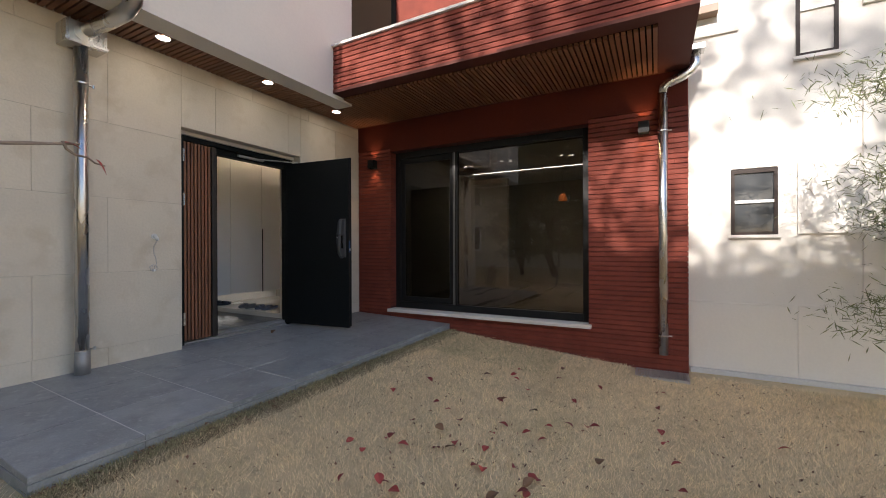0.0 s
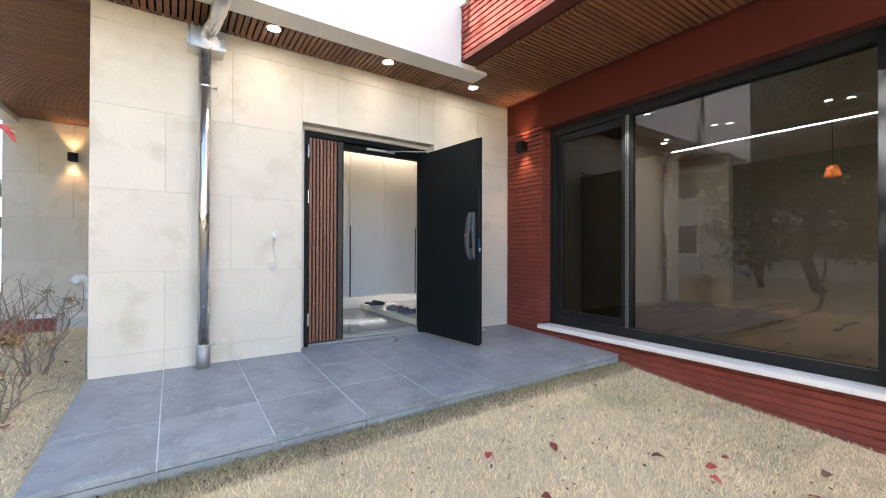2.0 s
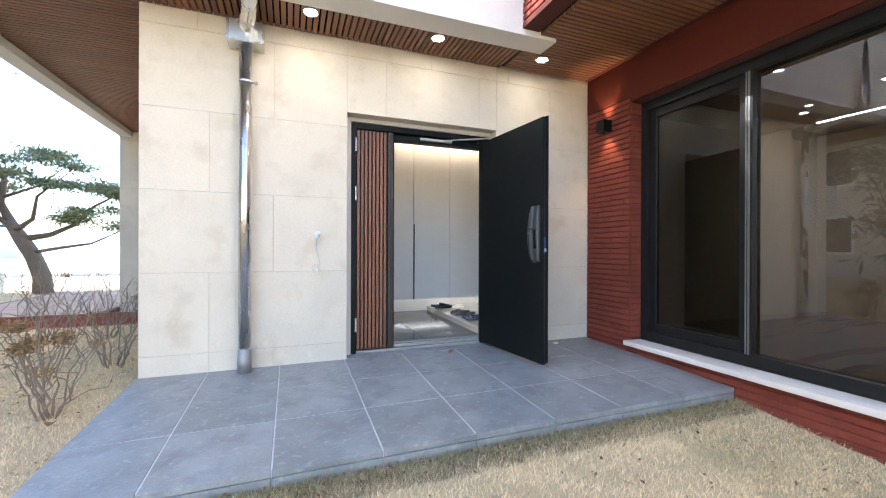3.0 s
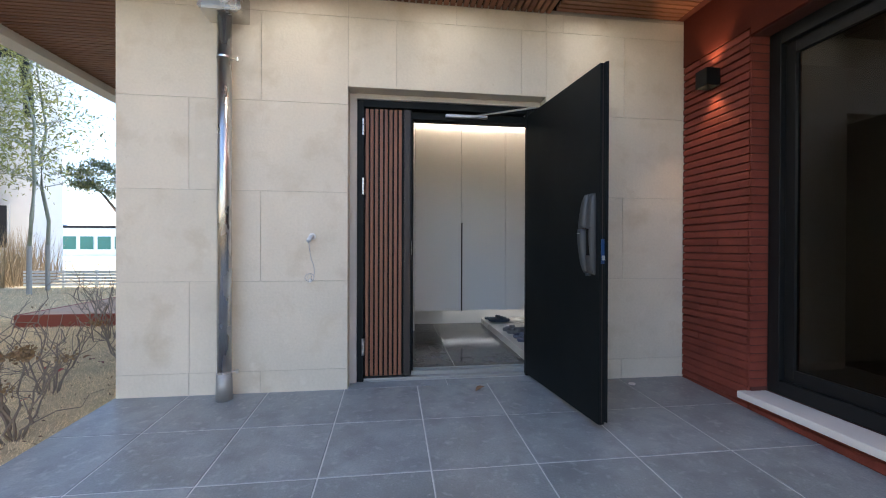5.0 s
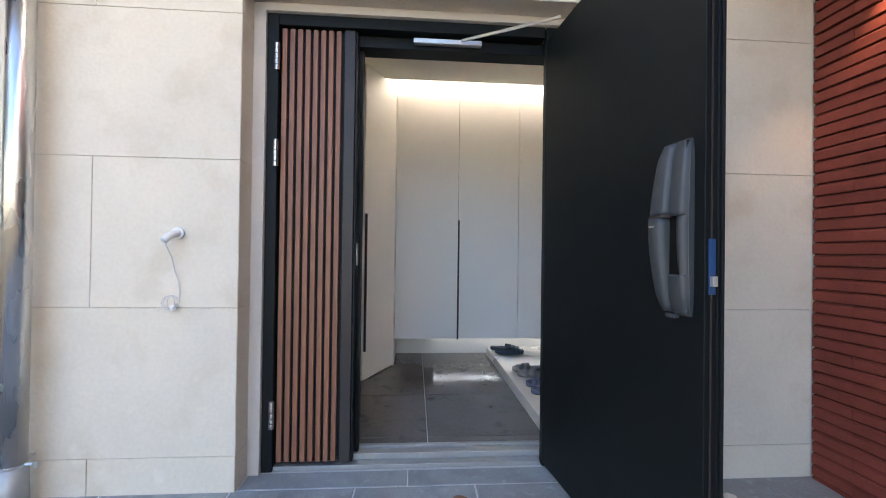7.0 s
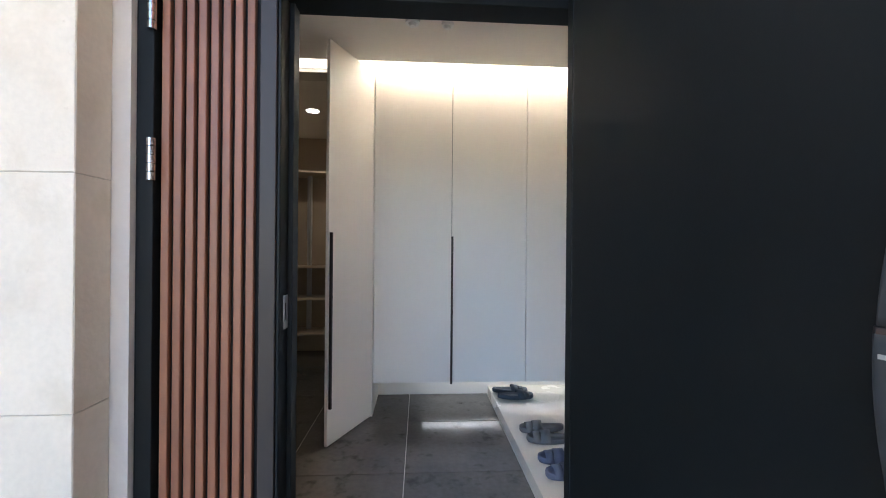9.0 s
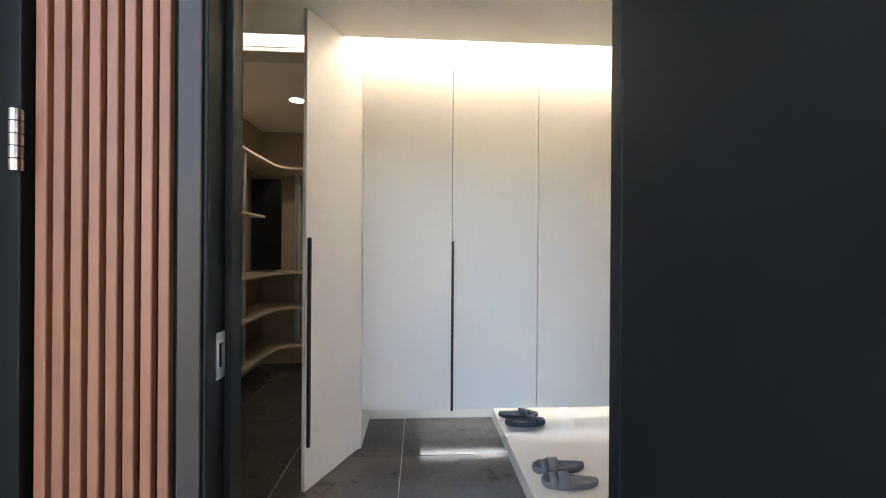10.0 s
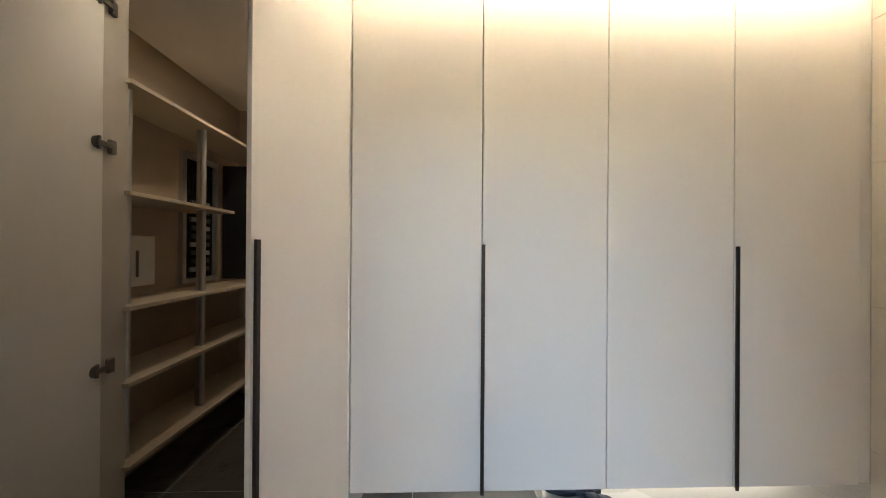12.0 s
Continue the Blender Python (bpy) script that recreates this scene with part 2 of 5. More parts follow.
def finish(name, bm, mat, smooth=False):
    bmesh.ops.recalc_face_normals(bm, faces=bm.faces)
    me = bpy.data.meshes.new(name)
    bm.to_mesh(me)
    bm.free()
    me.materials.append(mat)
    if smooth:
        for p in me.polygons:
            p.use_smooth = True
    return me


def solo(name, bm, mat, label="", category="", group="", kind="", smooth=False):
    ob = tagged(new(name, finish(name, bm, mat, smooth)), label, category, group, kind)
    ORIGIN[ob.name] = Vector((0, 0, 0))
    return ob


def setting(name, bm, mat, label="", category=""):
    return solo(name, bm, mat, label, category, kind="structure")


def thing(name, at, label, category, group=""):
    ob = tagged(new(name), label, category, group)
    ob.location = at
    ob.empty_display_size = 0.1
    ORIGIN[ob.name] = Vector(at)
    return ob


def part(name, bm, mat, parent, label="", smooth=False):
    o = ORIGIN[parent.name]
    bmesh.ops.translate(bm, verts=bm.verts, vec=-o)
    ob = new(name, finish(name, bm, mat, smooth))
    ob.parent = parent
    ORIGIN[ob.name] = o
    return tagged(ob, label)


def B():
    return bmesh.new()


PIECES = {}


def piece_mesh(name, w, h, d, c, mat):
    """A flat piece in the x-z plane, its face towards -y, edges eased by c."""
    key = (name, round(w, 3), round(h, 3), round(d, 3))
    if key not in PIECES:
        rows = ((w / 2, h / 2, 0), (w / 2, h / 2, -(d - c)), (w / 2 - c, h / 2 - c, -d))
        vs = [(sx * a, y, sz * b) for a, b, y in rows for sx, sz in ((-1, -1), (1, -1), (1, 1), (-1, 1))]
        fs = [(i + j, i + (j + 1) % 4, i + 4 + (j + 1) % 4, i + 4 + j) for i in (0, 4) for j in range(4)] + [(8, 9, 10, 11)]
        me = bpy.data.meshes.new(name)
        me.from_pydata(vs, [], fs)
        me.materials.append(mat)
        PIECES[key] = me
    return PIECES[key]


def piece(name, parent, me, matrix):
    ob = new(name, me)
    ob.parent = parent
    ob.matrix_local = matrix
    return ob


def ground_z(x, y):
    """The lawn falls away from the porch."""
    if y > -1.5:
        return -0.13
    if y > -2.3:
        return -0.13 - 0.10 * (-1.5 - y)
    return max(-0.21 - 0.08 * (-2.3 - y), -0.345)


# ---- ground ----
bm = B()
xs = [-900, -120, -40, -15, -8] + [-6 + 0.5 * i for i in range(20)] + [5, 10, 30, 120, 900]
ys = [-900, -120, -40, -15, -8] + [-6 + 0.4 * i for i in range(36)] + [10, 14, 20, 30, 60, 120, 900]
grid = [[bm.verts.new((x, y, ground_z(x, y))) for y in ys] for x in xs]
for i in range(len(xs) - 1):
    for j in range(len(ys) - 1):
        bm.faces.new((grid[i][j], grid[i + 1][j], grid[i + 1][j + 1], grid[i][j + 1]))
setting("ground", bm, LAWN, "dry straw-coloured winter lawn sloping gently from the porch", "lawn")


def blades(name, seed, count, x0, x1, y0, y1, tall, label, mat, skip=None, broad=1.0):
    rng = np.random.default_rng(seed)
    x, y = rng.uniform(x0, x1, count), rng.uniform(y0, y1, count)
    if skip is not None:
        keep = ~skip(x, y)
        x, y = x[keep], y[keep]
    count = len(x)
    z = np.where(y > -1.5, -0.13, np.where(y > -2.3, -0.13 - 0.10 * (-1.5 - y), np.maximum(-0.21 - 0.08 * (-2.3 - y), -0.345)))
    a = rng.uniform(0, math.tau, count)
    h = tall * rng.uniform(0.35, 1.0, count)
    lean = rng.uniform(0.3, 1.9, count) * h
    w = broad * rng.uniform(0.0011, 0.0026, count)
    b = a + rng.uniform(-1, 1, count)
    v = np.empty((count, 3, 3))
    v[:, 0] = np.stack([x - np.sin(a) * w, y + np.cos(a) * w, z - 0.004], 1)
    v[:, 1] = np.stack([x + np.sin(a) * w, y - np.cos(a) * w, z - 0.004], 1)
    v[:, 2] = np.stack([x + np.cos(b) * lean, y + np.sin(b) * lean, z + h], 1)
    me = bpy.data.meshes.new(name)
    me.from_pydata(v.reshape(-1, 3).tolist(), [], np.arange(count * 3).reshape(-1, 3).tolist())
    me.materials.append(mat)
    return tagged(new(name, me), label, "grass", kind="stuff")


def grass_shade():
    m = shade("dry_grass", (0.87, 0.705, 0.44), 0.9, vary=0.2, cloud=1.5, grain=9, bump=0, per=0.42, island=True,
              spots=(((0.42, 0.40, 0.19), 1.3, 0.60, 0.86), ((0.60, 0.47, 0.29), 6.0, 0.56, 0.78)))
    return m


DRYGRASS = grass_shade()
GREENISH = shade("edge_grass", (0.36, 0.33, 0.17), 0.9, vary=0.25, cloud=3, grain=9, bump=0, per=0.4, island=True)
blades("lawn_grass", 3, 330000, -3.2, 2.5, -5.6, -1.56, 0.036, "short dry yellow lawn grass blades", DRYGRASS, lambda x, y: (x > 2.20) & (y < -3.66) & (y > -4.22))
blades("lawn_grass_side", 4, 180000, -6.0, -1.5, -1.56, 4.0, 0.032, "dry lawn grass beside the house corner", DRYGRASS)
blades("lawn_grass_far", 5, 60000, -9.0, -3.2, -5.6, 9.0, 0.06, "dry lawn grass further out", DRYGRASS, lambda x, y: (x > -4.8) & (y > 3.2) & (y < 6.7), 1.6)
EDGE_BROWN = shade("edge_thatch", (0.24, 0.185, 0.10), 0.9, vary=0.25, cloud=4, grain=9, bump=0, per=0.5, island=True)
blades("porch_edge_grass", 6, 7000, -1.5, 2.5, -1.62, -1.525, 0.05, "darker tufted grass along the porch edge", GREENISH)
blades("porch_edge_thatch", 8, 14000, -1.6, 2.5, -1.70, -1.525, 0.035, "brown dead thatch along the porch edge", EDGE_BROWN)
blades("wall_edge_grass", 7, 9000, 1.6, 2.5, -3.0, -1.6, 0.03, "greenish grass at the foot of the brick wall", GREENISH)

# ---- porch ----
SLOPE = 0.0316
bm = B()
x0, x1, y0, y1 = -1.475, 2.512, -1.508, 0.16
top = [bm.verts.new((x, y, SLOPE * min(y, 0) - 0.0025)) for x, y in ((x0 + .01, y0), (x1, y0), (x1, 0), (x1, y1), (x0 + .01, y1), (x0 + .01, 0))]
low = [bm.verts.new((v.co.x, v.co.y, -0.40)) for v in top]
bm.faces.new(top)
for i in range(6):
    bm.faces.new((top[i], top[(i + 1) % 6], low[(i + 1) % 6], low[i]))
porch = setting("porch_base", bm, GROUT, "raised grey stone porch with pale grout lines", "porch")

# ---- stone front wall ----
def stone_core(name, boxes, mat=JOINT, label="cream limestone clad wall"):
    bm = B()
    for b in boxes:
        box(bm, *b)
    return setting(name, bm, mat, label, "wall")


wall_front = stone_core("wall_front", [(-1.452, -0.004, 0.0045, 0.30, -0.3, 2.72), (1.422, 2.6, 0.0045, 0.30, -0.3, 2.72), (-0.004, 1.422, 0.0045, 0.30, 2.091, 2.72)])
wall_side = stone_core("wall_side", [(-1.42, -1.15, 0.301, 4.2, -0.3, 2.72)], label="limestone side wall under the covered passage")
wall_far = stone_core("wall_far", [(-2.86, -1.421, 3.98, 4.25, -0.3, 2.72)], STONE, "cream stone wall closing the covered passage")

# ---- red brick wall with its window opening ----
WX, WY0, WY1, WZ0, WZ1 = 2.514, -3.25, -0.58, 0.09, 2.31
wall_brick = stone_core("wall_brick", [(2.534, 2.80, WY1, 0.0, -0.5, 2.72), (2.534, 2.80, -4.185, WY0, -0.5, 2.72), (2.534, 2.80, WY0, WY1, -0.5, WZ0 - 0.03), (2.534, 2.80, WY0, WY1, WZ1, 2.72)],
                        MORTAR, "red long-format brick wall with recessed joints")
bm = B()
box(bm, 2.512, 2.5335, -4.186, WY0, 2.360, 2.7145)
box(bm, 2.512, 2.5335, WY0, WY1, WZ1 + 0.002, 2.7145)
box(bm, 2.512, 2.5335, WY1, -0.001, 2.360, 2.7145)
setting("trim_band", bm, RED_BAND, "plain dark red band over the bricks and window", "trim")
bm = B()
box(bm, 2.64, 2.80, WY0, WY1, WZ0 - 0.03, WZ0 + 0.0)
setting("window_ledge", bm, MORTAR, "red masonry ledge under the window", "ledge")

# ---- upper storey ----
bm = B()
box(bm, -2.86, 1.626, -0.65, -0.42, 2.667, 6.2)
box(bm, -2.86, -2.70, -0.42, 4.25, 2.667, 6.2)
box(bm, 1.40, 1.626, -0.42, 0.5, 2.76, 6.2)
setting("wall_upper", bm, WHITE_STONE, "pale stone upper storey over the porch", "wall")
bm = B()
box(bm, -2.9, 3.2, -0.42, 4.4, 6.1, 6.3)
setting("roof_slab", bm, WHITE_STONE, "flat roof slab", "roof")
bm = B()
box(bm, 2.534, 2.80, -4.185, 0.3, 2.95, 6.2)
setting("wall_upper_brick", bm, BRICK, "red brick upper wall behind the balcony", "wall")
bm = B()
box(bm, 1.33, 2.90, -4.19, 0.60, 2.745, 2.95)
# unseen slabs over passage, hall and pantry, added to keep daylight out
box(bm, -2.69, 1.329, -0.419, 4.2, 2.745, 2.92)
box(bm, 1.33, 2.90, 0.601, 4.2, 2.745, 2.92)
setting("balcony_floor", bm, RED_SOFFIT, "balcony slab and unseen slabs that block daylight over the rooms", "balcony")
bm = B()
box(bm, 1.30, 1.46, -4.20, -0.651, 2.715, 2.7435)
box(bm, 1.46, 2.533, -4.20, -3.93, 2.715, 2.7435)
box(bm, 2.43, 2.533, -3.93, 0.0, 2.715, 2.7435)
setting("balcony_trim", bm, RED_SOFFIT, "dark red border round the balcony soffit", "trim")
bm = B()
box(bm, 1.322, 1.329, -4.20, -0.651, 2.7445, 3.235)
box(bm, 1.329, 1.44, -4.20, -0.651, 2.951, 3.235)
box(bm, 1.44, 2.533, -4.20, -4.09, 2.951, 3.235)
box(bm, 1.329, 2.533, -4.20, -4.191, 2.7445, 2.951)
parapet = setting("balcony_parapet", bm, MORTAR, "red brick balcony parapet with white coping", "parapet")
bm = B()
box(bm, 1.275, 1.47, -4.23, -0.652, 3.236, 3.266, 0.004)
setting("balcony_coping", bm, SILL, "white stone coping on the balcony parapet", "coping")

# tan sliding door on the balcony
bd = thing("balcony_door", (2.50, -0.2, 2.95), "tan glazed balcony door in a dark frame", "door")
part("door_panel", box(B(), 2.50, 2.53, -0.62, 0.28, 2.95, 5.2), shade("tan_panel", (0.115, 0.066, 0.035), 0.5), bd)
part("door_frame", box(B(), 2.49, 2.532, -0.68, -0.622, 2.95, 5.2), FRAME, bd)

# ---- soffits of wood slats ----
def slat_ceiling(name, x0, x1, y0, y1, z, along_y, label):
    bm = B()
    box(bm, x0, x1, y0, y1, z + 0.026, z + 0.045)
    ob = setting(name, bm, GAP, label, "ceiling")
    vs, fs = [], []
    a, b = (x0, x1) if along_y else (y0, y1)
    u, pitch, wide = a + 0.004, 0.047, 0.033
    while u + wide < b:
        lo, hi = (u, y0, z), (u + wide, y1, z + 0.026)
        if not along_y:
            lo, hi = (x0, u, z), (x1, u + wide, z + 0.026)
        i = len(vs)
        vs += [(x, y, zz) for zz in (lo[2], hi[2]) for x, y in ((lo[0], lo[1]), (hi[0], lo[1]), (hi[0], hi[1]), (lo[0], hi[1]))]
        fs += [(i, i + 3, i + 2, i + 1), (i, i + 1, i + 5, i + 4), (i + 1, i + 2, i + 6, i + 5), (i + 2, i + 3, i + 7, i + 6), (i + 3, i, i + 4, i + 7)]
        u += pitch
    me = bpy.data.meshes.new(name + "_slats")
    me.from_pydata(vs, [], fs)
    me.materials.append(SOFFIT_WOOD)
    tagged(new(name + "_slats", me), "brown wood slats of the soffit", "ceiling", kind="structure")
    return ob


slat_ceiling("ceiling_porch", -1.46, 1.472, -0.575, -0.002, 2.694, True, "porch soffit of narrow brown wood slats")
slat_ceiling("ceiling_balcony", 1.476, 2.43, -3.93, -0.002, 2.694, False, "balcony soffit of brown wood slats")
slat_ceiling("ceiling_passage", -2.70, -1.462, -0.575, 3.97, 2.694, False, "covered passage soffit of brown wood slats")
bm = B()
box(bm, -2.70, 1.44, -0.649, -0.577, 2.672, 2.72)
box(bm, -2.86, -2.701, -0.649, 3.98, 2.62, 2.666)
setting("soffit_edge", bm, WHITE_STONE, "pale render edge band of the soffit", "trim")

# downlights
def downlight(at, z, label, group, r=0.045, disc=LED_DOWN):
    x, y = at
    t = thing("downlight", (x, y, z), label, "downlight", group)
    bm = B()
    bmesh.ops.create_cone(bm, cap_ends=False, segments=24, radius1=r + 0.009, radius2=r, depth=0.01, matrix=Matrix.Translation((x, y, z - 0.004)))
    part("trim_ring", bm, PVC, t)
    bm = B()
    bmesh.ops.create_circle(bm, cap_ends=True, segments=24, radius=r, matrix=Matrix.Translation((x, y, z - 0.002)))
    part("diffuser", bm, disc, t, "glowing white disc")
    return t


for at in DOWNLIGHTS:
    downlight(at, 2.693, "round lit downlight set in the wood soffit", "porch downlights")


# wall lamps: square open tubes
def wall_lamp(x, y, z, turn, mat, label):
    t = thing("wall_lamp", (x, y, z), label, "wall lamp", "outdoor wall lamps")
    R = Matrix.Translation((x, y, z)) @ pose(0, 0, 0, 0, 0, turn)
    bm = B()
    for a in ((-0.05, -0.045, -0.05, 0.05), (0.045, 0.05, -0.05, 0.05), (-0.045, 0.045, -0.05, -0.045), (-0.045, 0.045, 0.045, 0.05)):
        box(bm, a[0], a[1], a[2], a[3], -0.058, 0.058)
    box(bm, -0.045, 0.045, -0.045, 0.045, -0.006, 0.006)
    bmesh.ops.transform(bm, matrix=R, verts=bm.verts)
    part("housing", bm, mat, t)
    bm = B()
    for s in (-1, 1):
        box(bm, -0.02, 0.02, -0.02, 0.02, s * 0.012 - 0.004, s * 0.012 + 0.004)
    bmesh.ops.transform(bm, matrix=R, verts=bm.verts)
    part("bulb", bm, LED_WARM, t)


for i, (x, y, z, turn) in enumerate(WALL_LAMPS):
    wall_lamp(x, y, z, turn, FRAME if i == 1 else BLACK, "square black up-and-down wall lamp, lit amber")

# ---- large window ----
win = thing("window_large", (2.58, (WY0 + WY1) / 2, WZ0), "large charcoal-framed sliding window with dark glass", "window")
win["kind"] = "structure"
fy0, fy1, fz0, fz1 = WY0 + 0.004, WY1 - 0.004, WZ0 + 0.004, WZ1 - 0.002
bm = B()
box(bm, 2.64, 2.765, fy1 - 0.075, fy1, fz0, fz1, 0.004)
box(bm, 2.64, 2.765, fy0, fy0 + 0.075, fz0, fz1, 0.004)
box(bm, 2.64, 2.765, fy0 + 0.075, fy1 - 0.075, fz0, fz0 + 0.085, 0.004)
box(bm, 2.64, 2.765, fy0 + 0.075, fy1 - 0.075, fz1 - 0.085, fz1, 0.004)
part("window_frame", bm, FRAME, win)
my = -1.535
bm = B()
for a, b in ((fy1 - 0.076, fy1 - 0.135), (my + 0.03, my + 0.09)):
    box(bm, 2.675, 2.72, min(a, b), max(a, b), fz0 + 0.085, fz1 - 0.085, 0.003)
box(bm, 2.675, 2.72, my + 0.09, fy1 - 0.135, fz0 + 0.085, fz0 + 0.16, 0.003)
box(bm, 2.675, 2.72, my + 0.09, fy1 - 0.135, fz1 - 0.16, fz1 - 0.085, 0.003)
sash = part("sash", bm, FRAME, win, "sliding sash frame")
part("pane", box(B(), 2.693, 2.703, my + 0.09, fy1 - 0.135, fz0 + 0.16, fz1 - 0.16), GLASS_DARK, sash, "dark insect-screened pane").visible_shadow = False
part("mullion", box(B(), 2.637, 2.735, my - 0.022, my + 0.03, fz0 + 0.085, fz1 - 0.085, 0.004), FRAME, win)
part("mullion_trim", box(B(), 2.630, 2.6365, my - 0.008, my + 0.006, fz0 + 0.085, fz1 - 0.085, 0.001), MULLION, win, "thin pale metal strip")
part("mullion_trim", box(B(), 2.630, 2.6365, my + 0.014, my + 0.022, fz0 + 0.085, fz1 - 0.085, 0.001), MULLION, win, "thin pale metal strip")
part("pane", box(B(), 2.687, 2.697, fy0 + 0.075, my - 0.022, fz0 + 0.085, fz1 - 0.085), GLASS, win, "large fixed pane").visible_shadow = False
bm = B()
box(bm, 2.452, 2.64, WY0 - 0.03, WY1 + 0.02, WZ0 - 0.042, WZ0 + 0.0, 0.004)
part("window_sill", bm, SILL, win, "pale stone sill")

# ---- the front door: frame, fixed slatted leaf, open leaf ----
df = thing("door_frame", (0.05, 0.15, 0.0), "black steel double door frame in a stone reveal", "door frame")
df["kind"] = "structure"
part("jamb", box(B(), 0.05, 0.098, 0.14, 0.30, 0.0, 2.05, 0.003), BLACK, df)
bm = B()
box(bm, 1.322, 1.408, 0.14, 0.185, 0.0, 2.05, 0.003)
box(bm, 1.376, 1.408, 0.185, 0.30, 0.0, 2.05, 0.003)
part("jamb", bm, BLACK, df)
bm = B()
box(bm, 0.098, 1.315, 0.14, 0.30, 2.0, 2.05, 0.003)
box(bm, 0.44, 1.374, 0.20, 0.30, 1.945, 1.999, 0.003)
part("head", bm, BLACK, df)
bm = B()
box(bm, 0.098, 1.315, 0.150, 0.200, 0.0, 0.020, 0.002)
box(bm, 0.44, 1.374, 0.201, 0.222, 0.0, 0.046, 0.002)
box(bm, 0.44, 1.374, 0.222, 0.276, 0.0, 0.034, 0.001)
box(bm, 0.44, 1.374, 0.276, 0.30, 0.0, 0.046, 0.002)
part("threshold", bm, ZINC, df, "worn aluminium threshold")
bm = B()
box(bm, -0.003, 0.049, 0.12, 0.30, 0.0, 2.083)
box(bm, 0.049, 1.409, 0.12, 0.30, 2.051, 2.086)
box(bm, 1.409, 1.421, 0.12, 0.30, 0.0, 2.083)
setting("door_reveal", bm, SEALED, "pale sealed edge round the door frame", "trim")
bm = B()
box(bm, 0.70, 1.02, 0.165, 0.195, 1.962, 1.985, 0.003)
tube(bm, [(0.92, 0.15, 1.972), (1.15, 0.03, 1.978), (1.315, -0.06, 1.982)], 0.007, 6)
part("door_closer", bm, SILVER, df, "closer arm of grey metal")

sp = thing("side_leaf", (0.1, 0.17, 0.0), "fixed side leaf faced with vertical reddish wood slats", "door")
part("core", box(B(), 0.100, 0.437, 0.176, 0.235, 0.03, 1.998), BLACK, sp)
for i in range(8):
    u = 0.108 + i * 0.0345
    part("slat", box(B(), u, u + 0.0228, 0.158, 0.176, 0.035, 1.994, 0.003), PANEL_WOOD, sp)
part("metal_strip", box(B(), 0.388, 0.436, 0.156, 0.176, 0.03, 1.998, 0.003), STRIP, sp, "smooth pewter-coloured strip")
bm = B()
box(bm, 0.438, 0.446, 0.162, 0.29, 0.03, 1.996, 0.002)
box(bm, 0.446, 0.462, 0.235, 0.29, 0.03, 1.996, 0.002)
part("edge_profile", bm, BLACK, sp)
bm = B()
for z in (0.9345, 1.0135):
    box(bm, 0.4465, 0.450, 0.200, 0.232, z - 0.012, z + 0.012)
for y in (0.203, 0.229):
    box(bm, 0.4465, 0.450, y - 0.004, y + 0.004, 0.9465, 1.0015)
part("strike_plate", bm, SILVER, sp, "silver strike plate with a dark slot")
for z in (0.256, 1.422, 1.853):
    bm = B()
    for i in range(5):
        rod(bm, (0.094, 0.136, z - 0.06 + i * 0.0245), (0.094, 0.136, z - 0.038 + i * 0.0245), 0.0115, sides=14)
    part("hinge", bm, STEEL, sp, "steel knuckle hinge")

# open leaf in its own axes: u along the leaf from the hinge, v through it
HINGE, FREE = Vector((1.322, 0.135, 0)), Vector((1.418, -0.772, 0))
du = (FREE - HINGE).normalized()
dv = Vector((-du.y, du.x, 0))
LEAF = Matrix(((du.x, dv.x, 0, HINGE.x), (du.y, dv.y, 0, HINGE.y), (0, 0, 1, 0), (0, 0, 0, 1)))
LEN = (FREE - HINGE).length
leaf = thing("door_leaf", tuple(HINGE), "open black steel front door with a grey digital lock", "door")


def leaf_part(name, bm, mat, parent=leaf, label="", smooth=False):
    bmesh.ops.transform(bm, matrix=LEAF, verts=bm.verts)
    return part(name, bm, mat, parent, label, smooth)


# v < 0 is the side the walker sees first
s = -1 if (LEAF @ Vector((0.4, -0.1, 0))).x < (LEAF @ Vector((0.4, 0.1, 0))).x else 1
bm = B()
box(bm, 0.0, LEN - 0.002, *sorted((0.0, -s * 0.034)), 0.018, 1.985, 0.002)
body = leaf_part("leaf_body", bm, BLACK)
bm = B()
box(bm, 0.10, LEN, *sorted((-s * 0.034, -s * 0.050)), 0.03, 1.996, 0.003)
box(bm, LEN - 0.012, LEN + 0.007, *sorted((-s * 0.040, -s * 0.049)), 0.03, 1.996, 0.003)
leaf_part("outer_skin", bm, BLACK)
leaf_part("edge_seal", box(B(), LEN - 0.001, LEN + 0.002, *sorted((-s * 0.014, -s * 0.018)), 0.03, 1.98), PEWTER)
bm = B()
box(bm, LEN - 0.001, LEN + 0.004, *sorted((-s * 0.008, -s * 0.026)), 0.895, 1.03, 0.001)
lp = leaf_part("latch_plate", bm, BLUE, label="latch plate under blue film")
leaf_part("latch", box(B(), LEN, LEN + 0.012, *sorted((-s * 0.010, -s * 0.024)), 0.915, 0.94, 0.001), SILVER, lp, "steel latch tongue")


